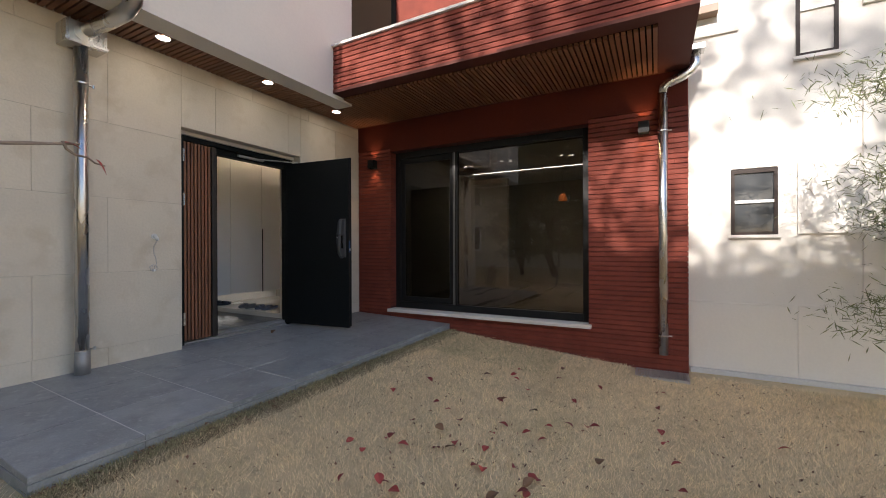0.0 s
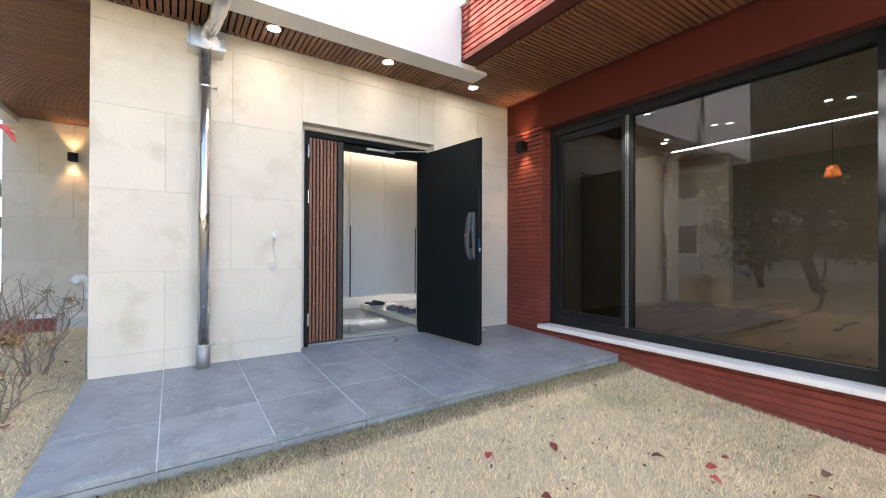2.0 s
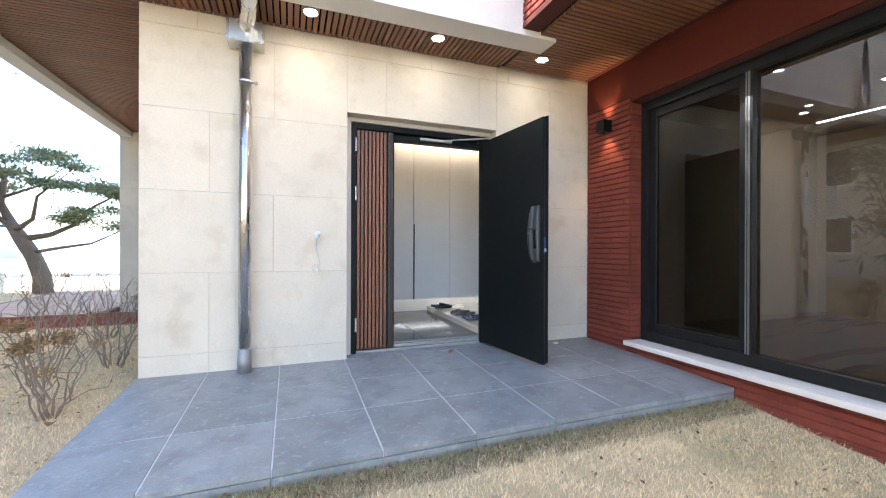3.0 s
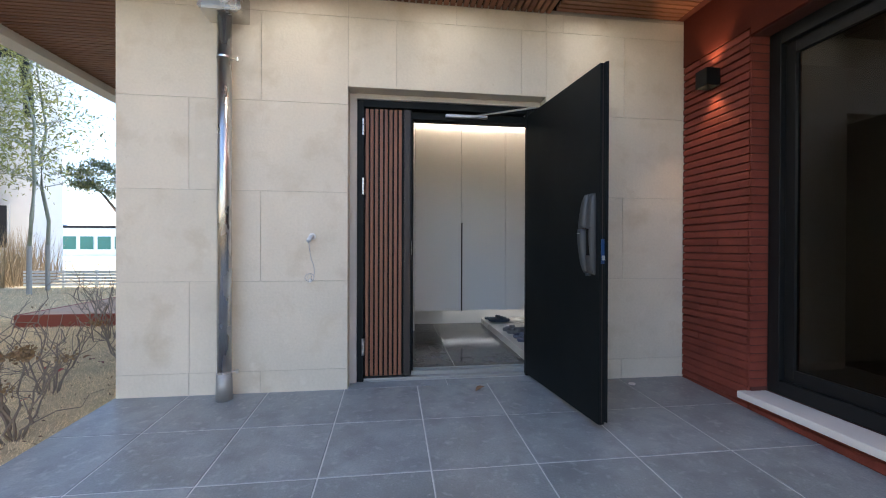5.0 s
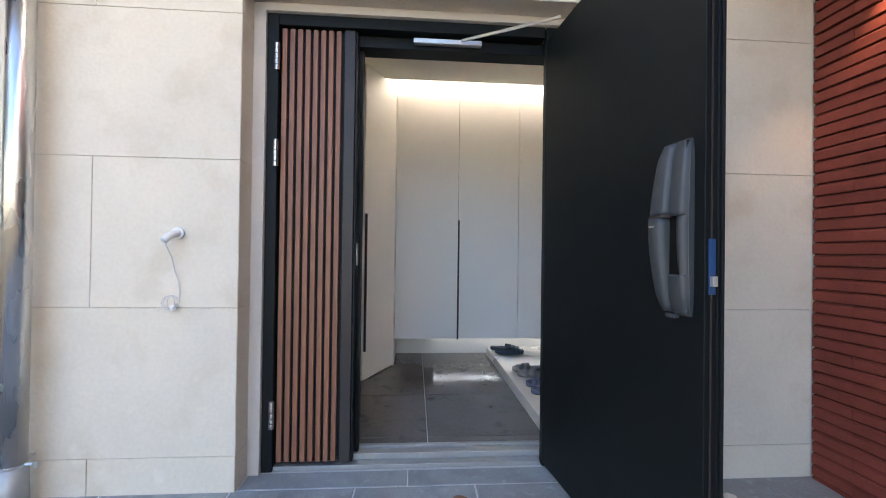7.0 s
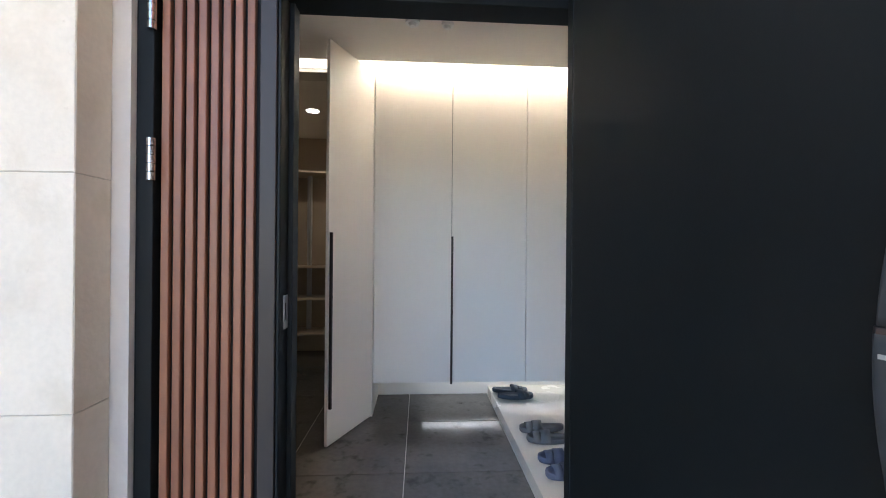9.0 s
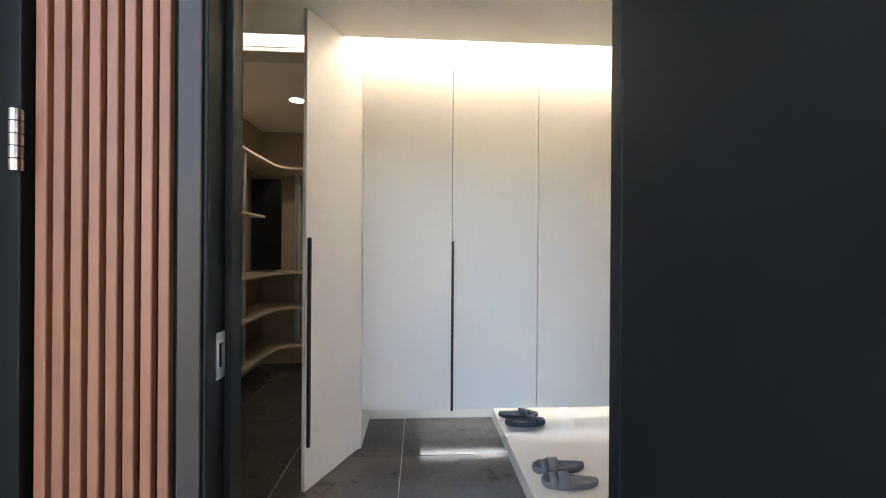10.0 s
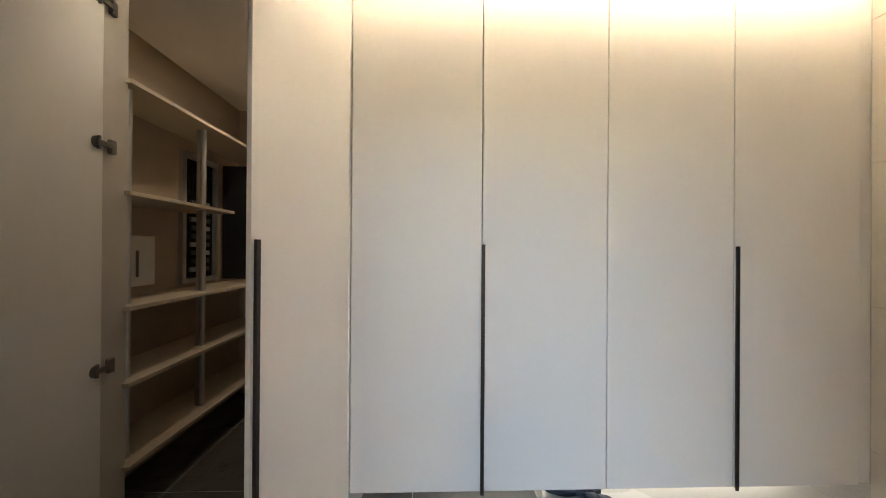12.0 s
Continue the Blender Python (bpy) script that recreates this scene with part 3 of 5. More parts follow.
def lock_shell(z0, z1, u0, u1, out, whole=(0.772, 1.240), steps=16):
    """A slice of a long bowed cover; the whole cover runs between the heights in whole."""
    bm = B()
    rings = []
    for i in range(steps + 1):
        z = z0 + (z1 - z0) * i / steps
        f = (z - whole[0]) / (whole[1] - whole[0])
        bow = math.sin(math.pi * min(1, max(0, f)))
        end = min(1.0, min(f, 1 - f) * 9 + 0.05) ** 0.5
        o = s * (out * (0.55 + 0.45 * bow) * (0.6 + 0.4 * end) + 0.003)
        w0, w1 = u0 - 0.014 * bow + 0.012 * (1 - end), u1 - 0.006 * (1 - end)
        ring = [(w0, 0), (w0, o * 0.70), (w0 + 0.004, o * 0.90), (w0 + 0.010, o), (w1 - 0.010, o), (w1 - 0.004, o * 0.90), (w1, o * 0.70), (w1, 0)]
        rings.append([bm.verts.new((u, v, z)) for u, v in ring])
    for a, b in zip(rings, rings[1:]):
        for j in range(len(a) - 1):
            bm.faces.new((a[j], a[j + 1], b[j + 1], b[j]))
    bm.faces.new(rings[0])
    bm.faces.new(rings[-1])
    return bm


WHOLE = (0.835, 1.285)
lock = leaf_part("digital_lock", lock_shell(0.835, 1.285, LEN - 0.116, LEN - 0.034, 0.020, WHOLE), LOCK_GREY, label="grey push-pull digital lock")
leaf_part("lock_cover", lock_shell(1.094, 1.279, LEN - 0.122, LEN - 0.076, 0.052, WHOLE), LOCK_GREY, lock, smooth=True)
leaf_part("lock_flank", lock_shell(1.090, 1.281, LEN - 0.084, LEN - 0.036, 0.034, WHOLE), LOCK_GREY, lock, smooth=True)
leaf_part("pull_handle", lock_shell(0.842, 1.086, LEN - 0.122, LEN - 0.084, 0.056, WHOLE), LOCK_GREY, lock, "bowed grey pull handle", smooth=True)
leaf_part("lock_foot", lock_shell(0.842, 0.940, LEN - 0.092, LEN - 0.036, 0.036, WHOLE), LOCK_GREY, lock, smooth=True)
leaf_part("side_rail", lock_shell(0.845, 1.279, LEN - 0.050, LEN - 0.035, 0.030, WHOLE), LOCK_GREY, lock, smooth=True)
leaf_part("parting_line", lock_shell(1.0865, 1.0935, LEN - 0.123, LEN - 0.075, 0.054, WHOLE), PEWTER, lock)
leaf_part("badge", box(B(), LEN - 0.122, LEN - 0.104, *sorted((s * 0.0575, s * 0.0608)), 1.061, 1.066), SILVER, lock, "thin silver bar")
# solid block whose dark colour paints the shade of the grip opening
leaf_part("grip_recess", box(B(), LEN - 0.086, LEN - 0.049, *sorted((s * 0.018, s * 0.0285)), 0.925, 1.0895, 0.002), GAP, lock, "near-black block standing in for the shaded grip recess")
leaf_part("override_key", box(B(), LEN - 0.104, LEN - 0.072, *sorted((s * 0.006, s * 0.024)), 0.826, 0.838, 0.003), LOCK_GREY, lock)

# ---- downpipes ----
dp = thing("downpipe", (-0.768, -0.085, 0), "polished stainless steel downpipe with a box hopper", "downpipe")
part("pipe", rod(B(), (-0.768, -0.085, 0.16), (-0.768, -0.085, 2.47), 0.043, sides=28), STEEL, dp, smooth=True)
part("shoe", rod(B(), (-0.768, -0.085, -0.004), (-0.768, -0.085, 0.17), 0.050, 0.047, sides=28), ZINC, dp, "wider dull foot sleeve", smooth=True)
for z in (0.175, 2.19):
    bm = rod(B(), (-0.768, -0.085, z - 0.006), (-0.768, -0.085, z + 0.006), 0.047, sides=28)
    rod(bm, (-0.725, -0.085, z), (-0.690, -0.075, z), 0.006, sides=8)
    rod(bm, (-0.690, -0.080, z - 0.012), (-0.690, -0.080, z + 0.012), 0.009, sides=8)
    rod(bm, (-0.768, -0.04, z), (-0.768, 0.004, z), 0.007, sides=8)
    part("bracket", bm, STEEL, dp)
bm = B()
box(bm, -0.885, -0.640, -0.175, -0.002, 2.455, 2.47, 0.002)
box(bm, -0.885, -0.640, -0.175, -0.172, 2.47, 2.61)
box(bm, -0.885, -0.882, -0.172, -0.002, 2.47, 2.61)
box(bm, -0.643, -0.640, -0.172, -0.002, 2.47, 2.61)
box(bm, -0.892, -0.633, -0.181, -0.1755, 2.462, 2.485, 0.002)
part("hopper", bm, STEEL, dp, "bright box hopper")
bm = B()
tube(bm, [(-0.765, -0.10, 2.56), (-0.745, -0.20, 2.585), (-0.715, -0.40, 2.60), (-0.70, -0.60, 2.615), (-0.70, -0.71, 2.66), (-0.70, -0.73, 2.80), (-0.70, -0.73, 4.6)], 0.052, 20)
part("upper_pipe", bm, STEEL, dp, smooth=True)
bm = B()
bmesh.ops.create_cone(bm, cap_ends=False, segments=28, radius1=0.075, radius2=0.075, depth=0.012, matrix=Matrix.Translation((-0.765, -0.178, 2.545)) @ pose(0, 0, 0, 90))
part("collar", bm, STEEL, dp)

dp2 = thing("downpipe", (2.45, -3.97, -0.15), "stainless downpipe on the brick wall with a bent top", "downpipe")
part("pipe", rod(B(), (2.45, -3.97, -0.14), (2.45, -3.97, 2.50), 0.045, sides=24), STEEL, dp2, smooth=True)
part("elbow", tube(B(), [(2.45, -3.97, 2.49), (2.45, -3.975, 2.545), (2.45, -4.02, 2.585), (2.46, -4.12, 2.62), (2.47, -4.21, 2.67), (2.48, -4.25, 2.74), (2.48, -4.255, 2.86)], 0.046, 18), STEEL, dp2, smooth=True)
for z in (0.05, 2.11):
    bm = rod(B(), (2.45, -3.97, z - 0.006), (2.45, -3.97, z + 0.006), 0.049, sides=24)
    rod(bm, (2.45, -4.01, z), (2.45, -4.05, z), 0.006, sides=8)
    rod(bm, (2.49, -3.97, z), (2.52, -3.97, z), 0.007, sides=8)
    part("bracket", bm, STEEL, dp2)
part("outlet", box(B(), 2.40, 2.56, -4.33, -4.19, 2.85, 2.90, 0.003), STEEL, dp2)

# ---- stub pipe, cable and hook on the stone wall ----
tp = thing("conduit_stub", (-0.25, 0.0, 1.03), "white plastic conduit stub on the stone wall", "conduit")
part("flange", rod(B(), (-0.235, 0.002, 1.052), (-0.235, -0.012, 1.052), 0.024, sides=18), PVC, tp)
part("stub", tube(B(), [(-0.235, -0.008, 1.052), (-0.237, -0.03, 1.048), (-0.243, -0.06, 1.034), (-0.247, -0.075, 1.022)], 0.015, 14), PVC, tp, smooth=True)
cb = thing("cable_coil", (-0.25, -0.02, 0.78), "thin pale cable hanging in a small coil", "cable")
pts = [(-0.247, -0.075, 1.02), (-0.250, -0.05, 0.99), (-0.251, -0.02, 0.955), (-0.243, -0.012, 0.90), (-0.228, -0.010, 0.86), (-0.222, -0.010, 0.81), (-0.226, -0.010, 0.775)]
coil = [(-0.250 + 0.030 * math.cos(a * 0.5), -0.012 - 0.001 * a, 0.775 + 0.027 * math.sin(a * 0.5)) for a in range(0, 26)]
bm = tube(B(), pts + coil, 0.0015, 6)
tube(bm, [(x + 0.004, y - 0.002, z - 0.002) for x, y, z in pts], 0.0013, 6)
tube(bm, [(-0.250 + 0.012 * math.cos(a * 0.5), -0.016 - 0.008 * math.sin(a * 0.25), 0.772 + 0.030 * math.sin(a * 0.5)) for a in range(14)], 0.0014, 6)
part("cable", bm, CABLE, cb)
part("plug", box(B(), -0.252, -0.236, -0.026, -0.008, 0.742, 0.764, 0.003), PVC, cb)
lf = thing("paper_scrap", (2.02, -0.13, 0), "small crumpled pale scrap on the porch", "scrap")
bm = B()
bmesh.ops.create_icosphere(bm, subdivisions=2, radius=0.02, matrix=Matrix.Translation((2.02, -0.13, 0.003)) @ Matrix.Diagonal((1.4, 1.1, 0.35, 1)))
for v in bm.verts:
    v.co += Vector(noise.noise_vector(v.co * 60)) * 0.006
part("scrap", bm, SILL, lf)

# ---- drain grate ----
gr = thing("drain_grate", (2.38, -3.95, -0.335), "galvanised drain grating at the wall foot", "drain")
bm = B()
for a in ((2.24, 2.262, -4.19, -3.72), (2.49, 2.512, -4.19, -3.72), (2.262, 2.49, -4.19, -4.168), (2.262, 2.49, -3.742, -3.72)):
    box(bm, *a, -0.36, -0.318)
part("frame", bm, SILVER, gr)
for i in range(18):
    y = -4.155 + i * 0.0235
    part("bar", box(B(), 2.262, 2.49, y - 0.003, y + 0.003, -0.338, -0.319), SILVER, gr)
for x in (2.32, 2.376, 2.432):
    part("cross_bar", box(B(), x - 0.003, x + 0.003, -4.168, -3.742, -0.334, -0.3185), SILVER, gr)
part("channel", box(B(), 2.263, 2.489, -4.167, -3.743, -0.40, -0.345), GAP, gr)

# ---- entrance hall ----
FZ = 0.045
bm = B()
box(bm, -0.62, 1.42, 0.30, 2.06, -0.1, FZ - 0.004)
box(bm, -0.75, 0.52, 2.06, 3.45, -0.1, FZ - 0.004)
floor_hall = setting("floor_hall", bm, HALLGROUT, "dark grey porcelain tiled hall floor with pale grout", "floor")
bm = B()
box(bm, 1.405, 2.74, 0.30, 2.06, -0.1, 0.105, 0.004)
setting("floor_step", bm, PLATFORM, "raised cream stone step of the entrance hall", "step")
bm = B()
box(bm, 1.414, 2.9, 0.301, 0.375, 0.0, 2.72)
box(bm, -0.80, 0.003, 0.301, 0.375, 0.0, 2.72)
box(bm, 0.003, 1.414, 0.301, 0.375, 2.06, 2.72)
setting("wall_entry", bm, WALLTILE, "beige tiled inner face of the entrance wall", "wall")
bm = B()
box(bm, 2.72, 2.90, 0.375, 2.20, 0.0, 2.72)
wall_hr = setting("wall_hall_right", bm, HALLGROUT, "beige tiled hall wall", "wall")
bm = B()
box(bm, -0.80, -0.62, 0.375, 1.69, 0.0, 2.72)
setting("wall_hall_left", bm, PLASTER, "cream plastered hall wall", "wall")
bm = B()
box(bm, 0.55, 2.72, 2.06, 2.20, 0.0, 2.72)
box(bm, -0.62, 2.72, 1.665, 1.72, 2.375, 2.60)
box(bm, -0.62, -0.47, 1.665, 1.72, 0.0, 2.375)
setting("wall_hall_back", bm, PLASTER, "cream hall wall over the cabinets", "wall")
bm = B()
box(bm, -0.62, 2.72, 0.375, 1.50, 2.36, 2.385)
box(bm, -0.62, 2.72, 1.28, 1.30, 2.385, 2.60)
box(bm, -0.62, 2.72, 1.28, 1.72, 2.60, 2.62)
setting("ceiling_hall", bm, PLASTER, "cream hall ceiling with a light cove", "ceiling")
bm = B()
box(bm, -0.60, 2.70, 1.335, 1.35, 2.40, 2.415)
solo("cove_light", bm, LED, "lit strip hidden in the ceiling cove", "strip light")

# ceiling devices
for x, y, r, nm, lab in ((0.815, 1.04, 0.038, "smoke_detector", "white round detector on the hall ceiling"), (1.0, 1.05, 0.034, "motion_sensor", "white dome sensor on the hall ceiling")):
    t = thing(nm, (x, y, 2.36), lab, "sensor")
    part("base", rod(B(), (x, y, 2.361), (x, y, 2.348), r, r * 0.95, sides=24), PVC, t)
    part("dome", rod(B(), (x, y, 2.349), (x, y, 2.332), r * 0.62, r * 0.4, sides=20), PVC, t)

# shoe cabinets with four tall doors
CX = (0.556, 1.080, 1.594, 2.125, 2.668)
CY, CZ0, CZ1 = 1.656, 0.272, 2.341
for i in range(4):
    a, b = CX[i], CX[i + 1]
    c = thing("shoe_cabinet", ((a + b) / 2, CY + 0.2, CZ0), "tall white floating shoe cabinet with a flush door", "cabinet", "shoe cabinets")
    # body kept near-black so the door seams have their shade in its colour
    part("body", box(B(), a + 0.001, b - 0.001, CY + 0.021, 2.055, CZ0, CZ1 + 0.03), HANDLE_SEAM, c)
    d = part("door", box(B(), a + 0.002, b - 0.002, CY, CY + 0.019, CZ0 - 0.006, CZ1, 0.0015), CABINET, c)
    if i in (1, 3):
        x = a
        bm = B()
        box(bm, x - 0.005, x + 0.010, CY - 0.022, CY - 0.018, 0.262, 1.258, 0.001)
        box(bm, x + 0.007, x + 0.010, CY - 0.019, CY + 0.001, 0.262, 1.258)
        part("handle", bm, HANDLE_SEAM, d, "long dark bronze edge handle")
cs = thing("cabinet_end_panel", (0.53, 1.85, FZ), "white end panel reaching down to the floor", "panel")
part("panel", box(B(), 0.532, 0.5545, CY - 0.004, 2.055, FZ, 2.372, 0.001), CABINET, cs)
ch = thing("cabinet_header", (1.1, 1.66, 2.345), "slim white header strip over the cabinet doors", "trim")
part("strip", box(B(), 0.5565, 2.69, CY + 0.003, CY + 0.019, 2.3475, 2.372), CABINET, ch)
part("filler", box(B(), 2.670, 2.718, CY + 0.004, CY + 0.03, 0.272, 2.372), CABINET, ch)
tl = thing("toe_light", (1.7, 1.99, 0.262), "lit strip under the shoe cabinets", "strip light")
part("profile", box(B(), 0.90, 2.62, 1.975, 2.0, 0.262, 0.2715), SILVER, tl)
part("diffuser", box(B(), 0.90, 2.62, 1.984, 1.991, 0.259, 0.2625), LED_TOE, tl, "glowing white strip")

# pantry double door
def swing_leaf(name, hinge, free, label, handle, inner):
    hinge, free = Vector(hinge), Vector(free)
    u = (free - hinge).normalized()
    v = Vector((-u.y, u.x, 0))
    M = Matrix(((u.x, v.x, 0, hinge.x), (u.y, v.y, 0, hinge.y), (0, 0, 1, 0), (0, 0, 0, 1)))
    n = (free - hinge).length
    t = thing(name, tuple(hinge), label, "door", "pantry doors")

    def put(pn, bm, mat, parent=t, lab=""):
        bmesh.ops.transform(bm, matrix=M, verts=bm.verts)
        return part(pn, bm, mat, parent, lab)
    put("panel", box(B(), 0, n, -0.010, 0.010, FZ + 0.008, 2.35, 0.0015), CABINET)
    if handle:
        bm = B()
        sg = handle
        box(bm, n - 0.024, n - 0.010, *sorted((sg * 0.010, sg * 0.024)), 0.262, 1.262, 0.001)
        put("handle", bm, HANDLE_SEAM, t, "long dark bronze edge handle")
    if inner:
        for z in (0.19, 0.76, 1.64, 2.20):
            bm = B()
            sg = inner
            rod(bm, (0.045, sg * 0.010, z), (0.045, sg * 0.015, z), 0.022, sides=14)
            box(bm, -0.045, 0.05, *sorted((sg * 0.012, sg * 0.026)), z - 0.011, z + 0.011, 0.003)
            box(bm, -0.062, -0.030, *sorted((sg * 0.006, sg * 0.024)), z - 0.028, z + 0.028, 0.002)
            box(bm, 0.030, 0.042, *sorted((sg * 0.012, sg * 0.024)), z - 0.026, z + 0.026, 0.002)
            put("concealed_hinge", bm, HINGE_METAL, t, "nickel cup hinge")
    return t


swing_leaf("pantry_door", (0.540, 1.656, FZ), (0.342, 1.232, FZ), "open white pantry door leaf with a long dark handle", 1, 0)
swing_leaf("pantry_door", (-0.425, 1.672, FZ), (-0.365, 1.215, FZ), "open pantry door leaf showing its inner side and hinges", 0, 1)
bm = B()
box(bm, -0.470, -0.428, 1.675, 1.82, FZ, 2.35)
box(bm, -0.470, 0.532, 1.675, 1.82, 2.352, 2.374)
box(bm, 0.505, 0.531, 1.70, 1.82, FZ, 2.35)
setting("pantry_jamb", bm, CABINET_IN, "greige lining of the pantry doorway", "door frame")

# pantry
bm = B()
box(bm, -0.88, -0.70, 1.70, 3.6, 0, 2.45)
box(bm, -0.70, 0.70, 3.42, 3.6, 0, 2.45)
box(bm, 0.533, 0.549, 1.82, 3.42, 0, 2.45)
wall_pantry = setting("wall_pantry", bm, PAPER, "beige papered pantry walls", "wall")
bm = B()
box(bm, -0.70, 0.54, 1.72, 3.42, 2.375, 2.40)
setting("ceiling_pantry", bm, PLASTER, "plain pantry ceiling", "ceiling")
downlight((-0.08, 2.50), 2.374, "round lit downlight on the pantry ceiling", "pantry downlight", 0.05, LED_SMALL)

SHELVES = (1.955, 1.478, 0.985, 0.66, 0.305)
rack = thing("pantry_shelving", (-0.55, 2.4, FZ), "cream pantry shelves on pale metal posts", "shelving")
for i, z in enumerate(SHELVES):
    bm = B()
    if i == 1:
        box(bm, -0.698, -0.40, 1.80, 2.72, z - 0.018, z, 0.002)
    else:
        pts = [(-0.698, 1.80), (-0.40, 1.80), (-0.40, 2.90)]
        for k in range(1, 8):
            a = math.pi / 2 * k / 8
            pts.append((-0.25 - 0.15 * math.cos(a), 2.90 + 0.17 * math.sin(a)))
        pts += [(-0.25, 3.07), (0.50, 3.07), (0.50, 3.415), (-0.698, 3.415)]
        f = bm.faces.new([bm.verts.new((x, y, z - 0.018)) for x, y in pts])
        ext = bmesh.ops.extrude_face_region(bm, geom=[f])
        bmesh.ops.translate(bm, verts=[v for v in ext["geom"] if isinstance(v, bmesh.types.BMVert)], vec=(0, 0, 0.018))
    sh = part("shelf", bm, SHELF, rack)
    for y in (2.10, 2.66):
        if i == 1 and y > 2.5:
            continue
        part("joint_clip", box(B(), -0.402, -0.3975, y - 0.025, y + 0.025, z - 0.016, z - 0.002), SILVER, sh, "grey clip on the shelf edge")
for x, y in ((-0.47, 1.88), (-0.47, 2.48), (-0.30, 3.30), (0.30, 3.30)):
    bm = rod(B(), (x, y, 0.305), (x, y, 1.94), 0.015, sides=14)
    box(bm, x - 0.035, x - 0.015, y - 0.010, y + 0.012, 0.305, 1.94)
    part("post", bm, SILVER, rack, "pale metal post")

pb = thing("electrical_panel", (-0.69, 2.8, 1.02), "open grey electrical panel with rows of breakers", "electrical panel")
bm = B()
for a in ((2.62, 2.66, 1.01, 1.85), (3.0, 3.04, 1.01, 1.85), (2.66, 3.0, 1.01, 1.04), (2.66, 3.0, 1.815, 1.85)):
    box(bm, -0.70, -0.672, a[0], a[1], a[2], a[3])
part("frame", bm, SILVER, pb)
part("back", box(B(), -0.699, -0.692, 2.66, 3.0, 1.04, 1.815), GAP, pb)
for c in range(2):
    for r in range(9):
        y, z = 2.72 + c * 0.13, 1.08 + r * 0.055
        part("breaker", box(B(), -0.692, -0.676, y, y + 0.09, z, z + 0.03, 0.002), LOCK_GREY if (r + c) % 3 else SILVER, pb)
bm = B()
for k in range(7):
    tube(bm, [(-0.685, 2.70 + k * 0.04, 1.80), (-0.675, 2.69 + k * 0.045, 1.70), (-0.685, 2.71 + k * 0.04, 1.60)], 0.004, 5)
part("wiring", bm, FRAME, pb)
bm = B()
box(bm, -0.67, -0.40, 3.10, 3.115, 1.01, 1.85, 0.002)
part("panel_door", bm, FRAME, pb, "dark panel door standing open")
mb = thing("meter_box", (-0.69, 2.25, 1.1), "pale grey flat box on the pantry wall", "box")
part("cover", box(B(), -0.699, -0.68, 2.13, 2.38, 1.03, 1.30, 0.004), PVC, mb)
part("dial", box(B(), -0.680, -0.678, 2.23, 2.25, 1.08, 1.22), LOCK_GREY, mb)

# slippers
def slipper(at, turn, mat, label):
    x, y, z = at
    t = thing("slipper", (x, y, z), label, "slipper", "slippers on the step")
    n = 28
    def outline(grow):
        out = []
        for i in range(n):
            a = i * math.tau / n
            px = math.cos(a) * 0.132
            half = 0.040 + 0.010 * math.sin(px / 0.132 * 1.3 + 0.2)
            py = math.copysign(abs(math.sin(a)) ** 0.75, math.sin(a)) * half + 0.006 * math.cos(a)
            out.append((px * grow, py * grow))
        return out
    M = Matrix.Translation((x, y, z)) @ pose(0, 0, 0, 0, 0, turn)
    bm = B()
    rows = []
    for zz, g in ((0.0, 0.96), (0.006, 1.0), (0.022, 1.0), (0.030, 0.97)):
        rows.append([bm.verts.new((px, py, zz + 0.010 * max(0, -px / 0.132) ** 2 + (0.006 * max(0, px / 0.132 - .5) if zz > 0 else 0))) for px, py in outline(g)])
    rows.append([bm.verts.new((px, py, 0.022)) for px, py in outline(0.86)])
    for a, b in zip(rows, rows[1:]):
        for j in range(n):
            bm.faces.new((a[j], a[(j + 1) % n], b[(j + 1) % n], b[j]))
    bm.faces.new(rows[0][::-1])
    bm.faces.new(rows[-1])
    bmesh.ops.transform(bm, matrix=M, verts=bm.verts)
    part("sole", bm, mat, t, smooth=True)
    for nm, p0, p1, hgt in (("strap", 0.005, 0.055, 0.062), ("strap", 0.060, 0.095, 0.050)):
        bm = B()
        rings = []
        for k in range(13):
            a = math.pi * k / 12
            ring = []
            for px, lift in ((p0, 0.0), (p1, -0.006)):
                for r in (1.0, 0.90):
                    ring.append(bm.verts.new((px, math.cos(a) * 0.050 * r, 0.012 + math.sin(a) * (hgt - 0.012 + lift) * r)))
            rings.append(ring)
        for a, b in zip(rings, rings[1:]):
            for j0, j1 in ((0, 2), (2, 3), (3, 1), (1, 0)):
                bm.faces.new((a[j0], a[j1], b[j1], b[j0]))
        bmesh.ops.transform(bm, matrix=M, verts=bm.verts)
        part(nm, bm, mat, t, smooth=True)
    return t


slipper((1.560, 1.79, 0.105), 2, SLIP_NAVY, "dark navy rubber slide slipper on the step")
slipper((1.545, 1.90, 0.105), -5, SLIP_NAVY, "dark navy rubber slide slipper on the step")
slipper((1.600, 1.14, 0.105), 170, SLIP_GREY, "warm grey rubber slide slipper on the step")
slipper((1.590, 1.27, 0.105), 176, SLIP_GREY, "warm grey rubber slide slipper on the step")
slipper((1.600, 0.93, 0.105), 172, SLIP_BLUE, "slate blue rubber slide slipper on the step")
slipper((1.595, 0.80, 0.105), 178, SLIP_BLUE, "slate blue rubber slide slipper on the step")

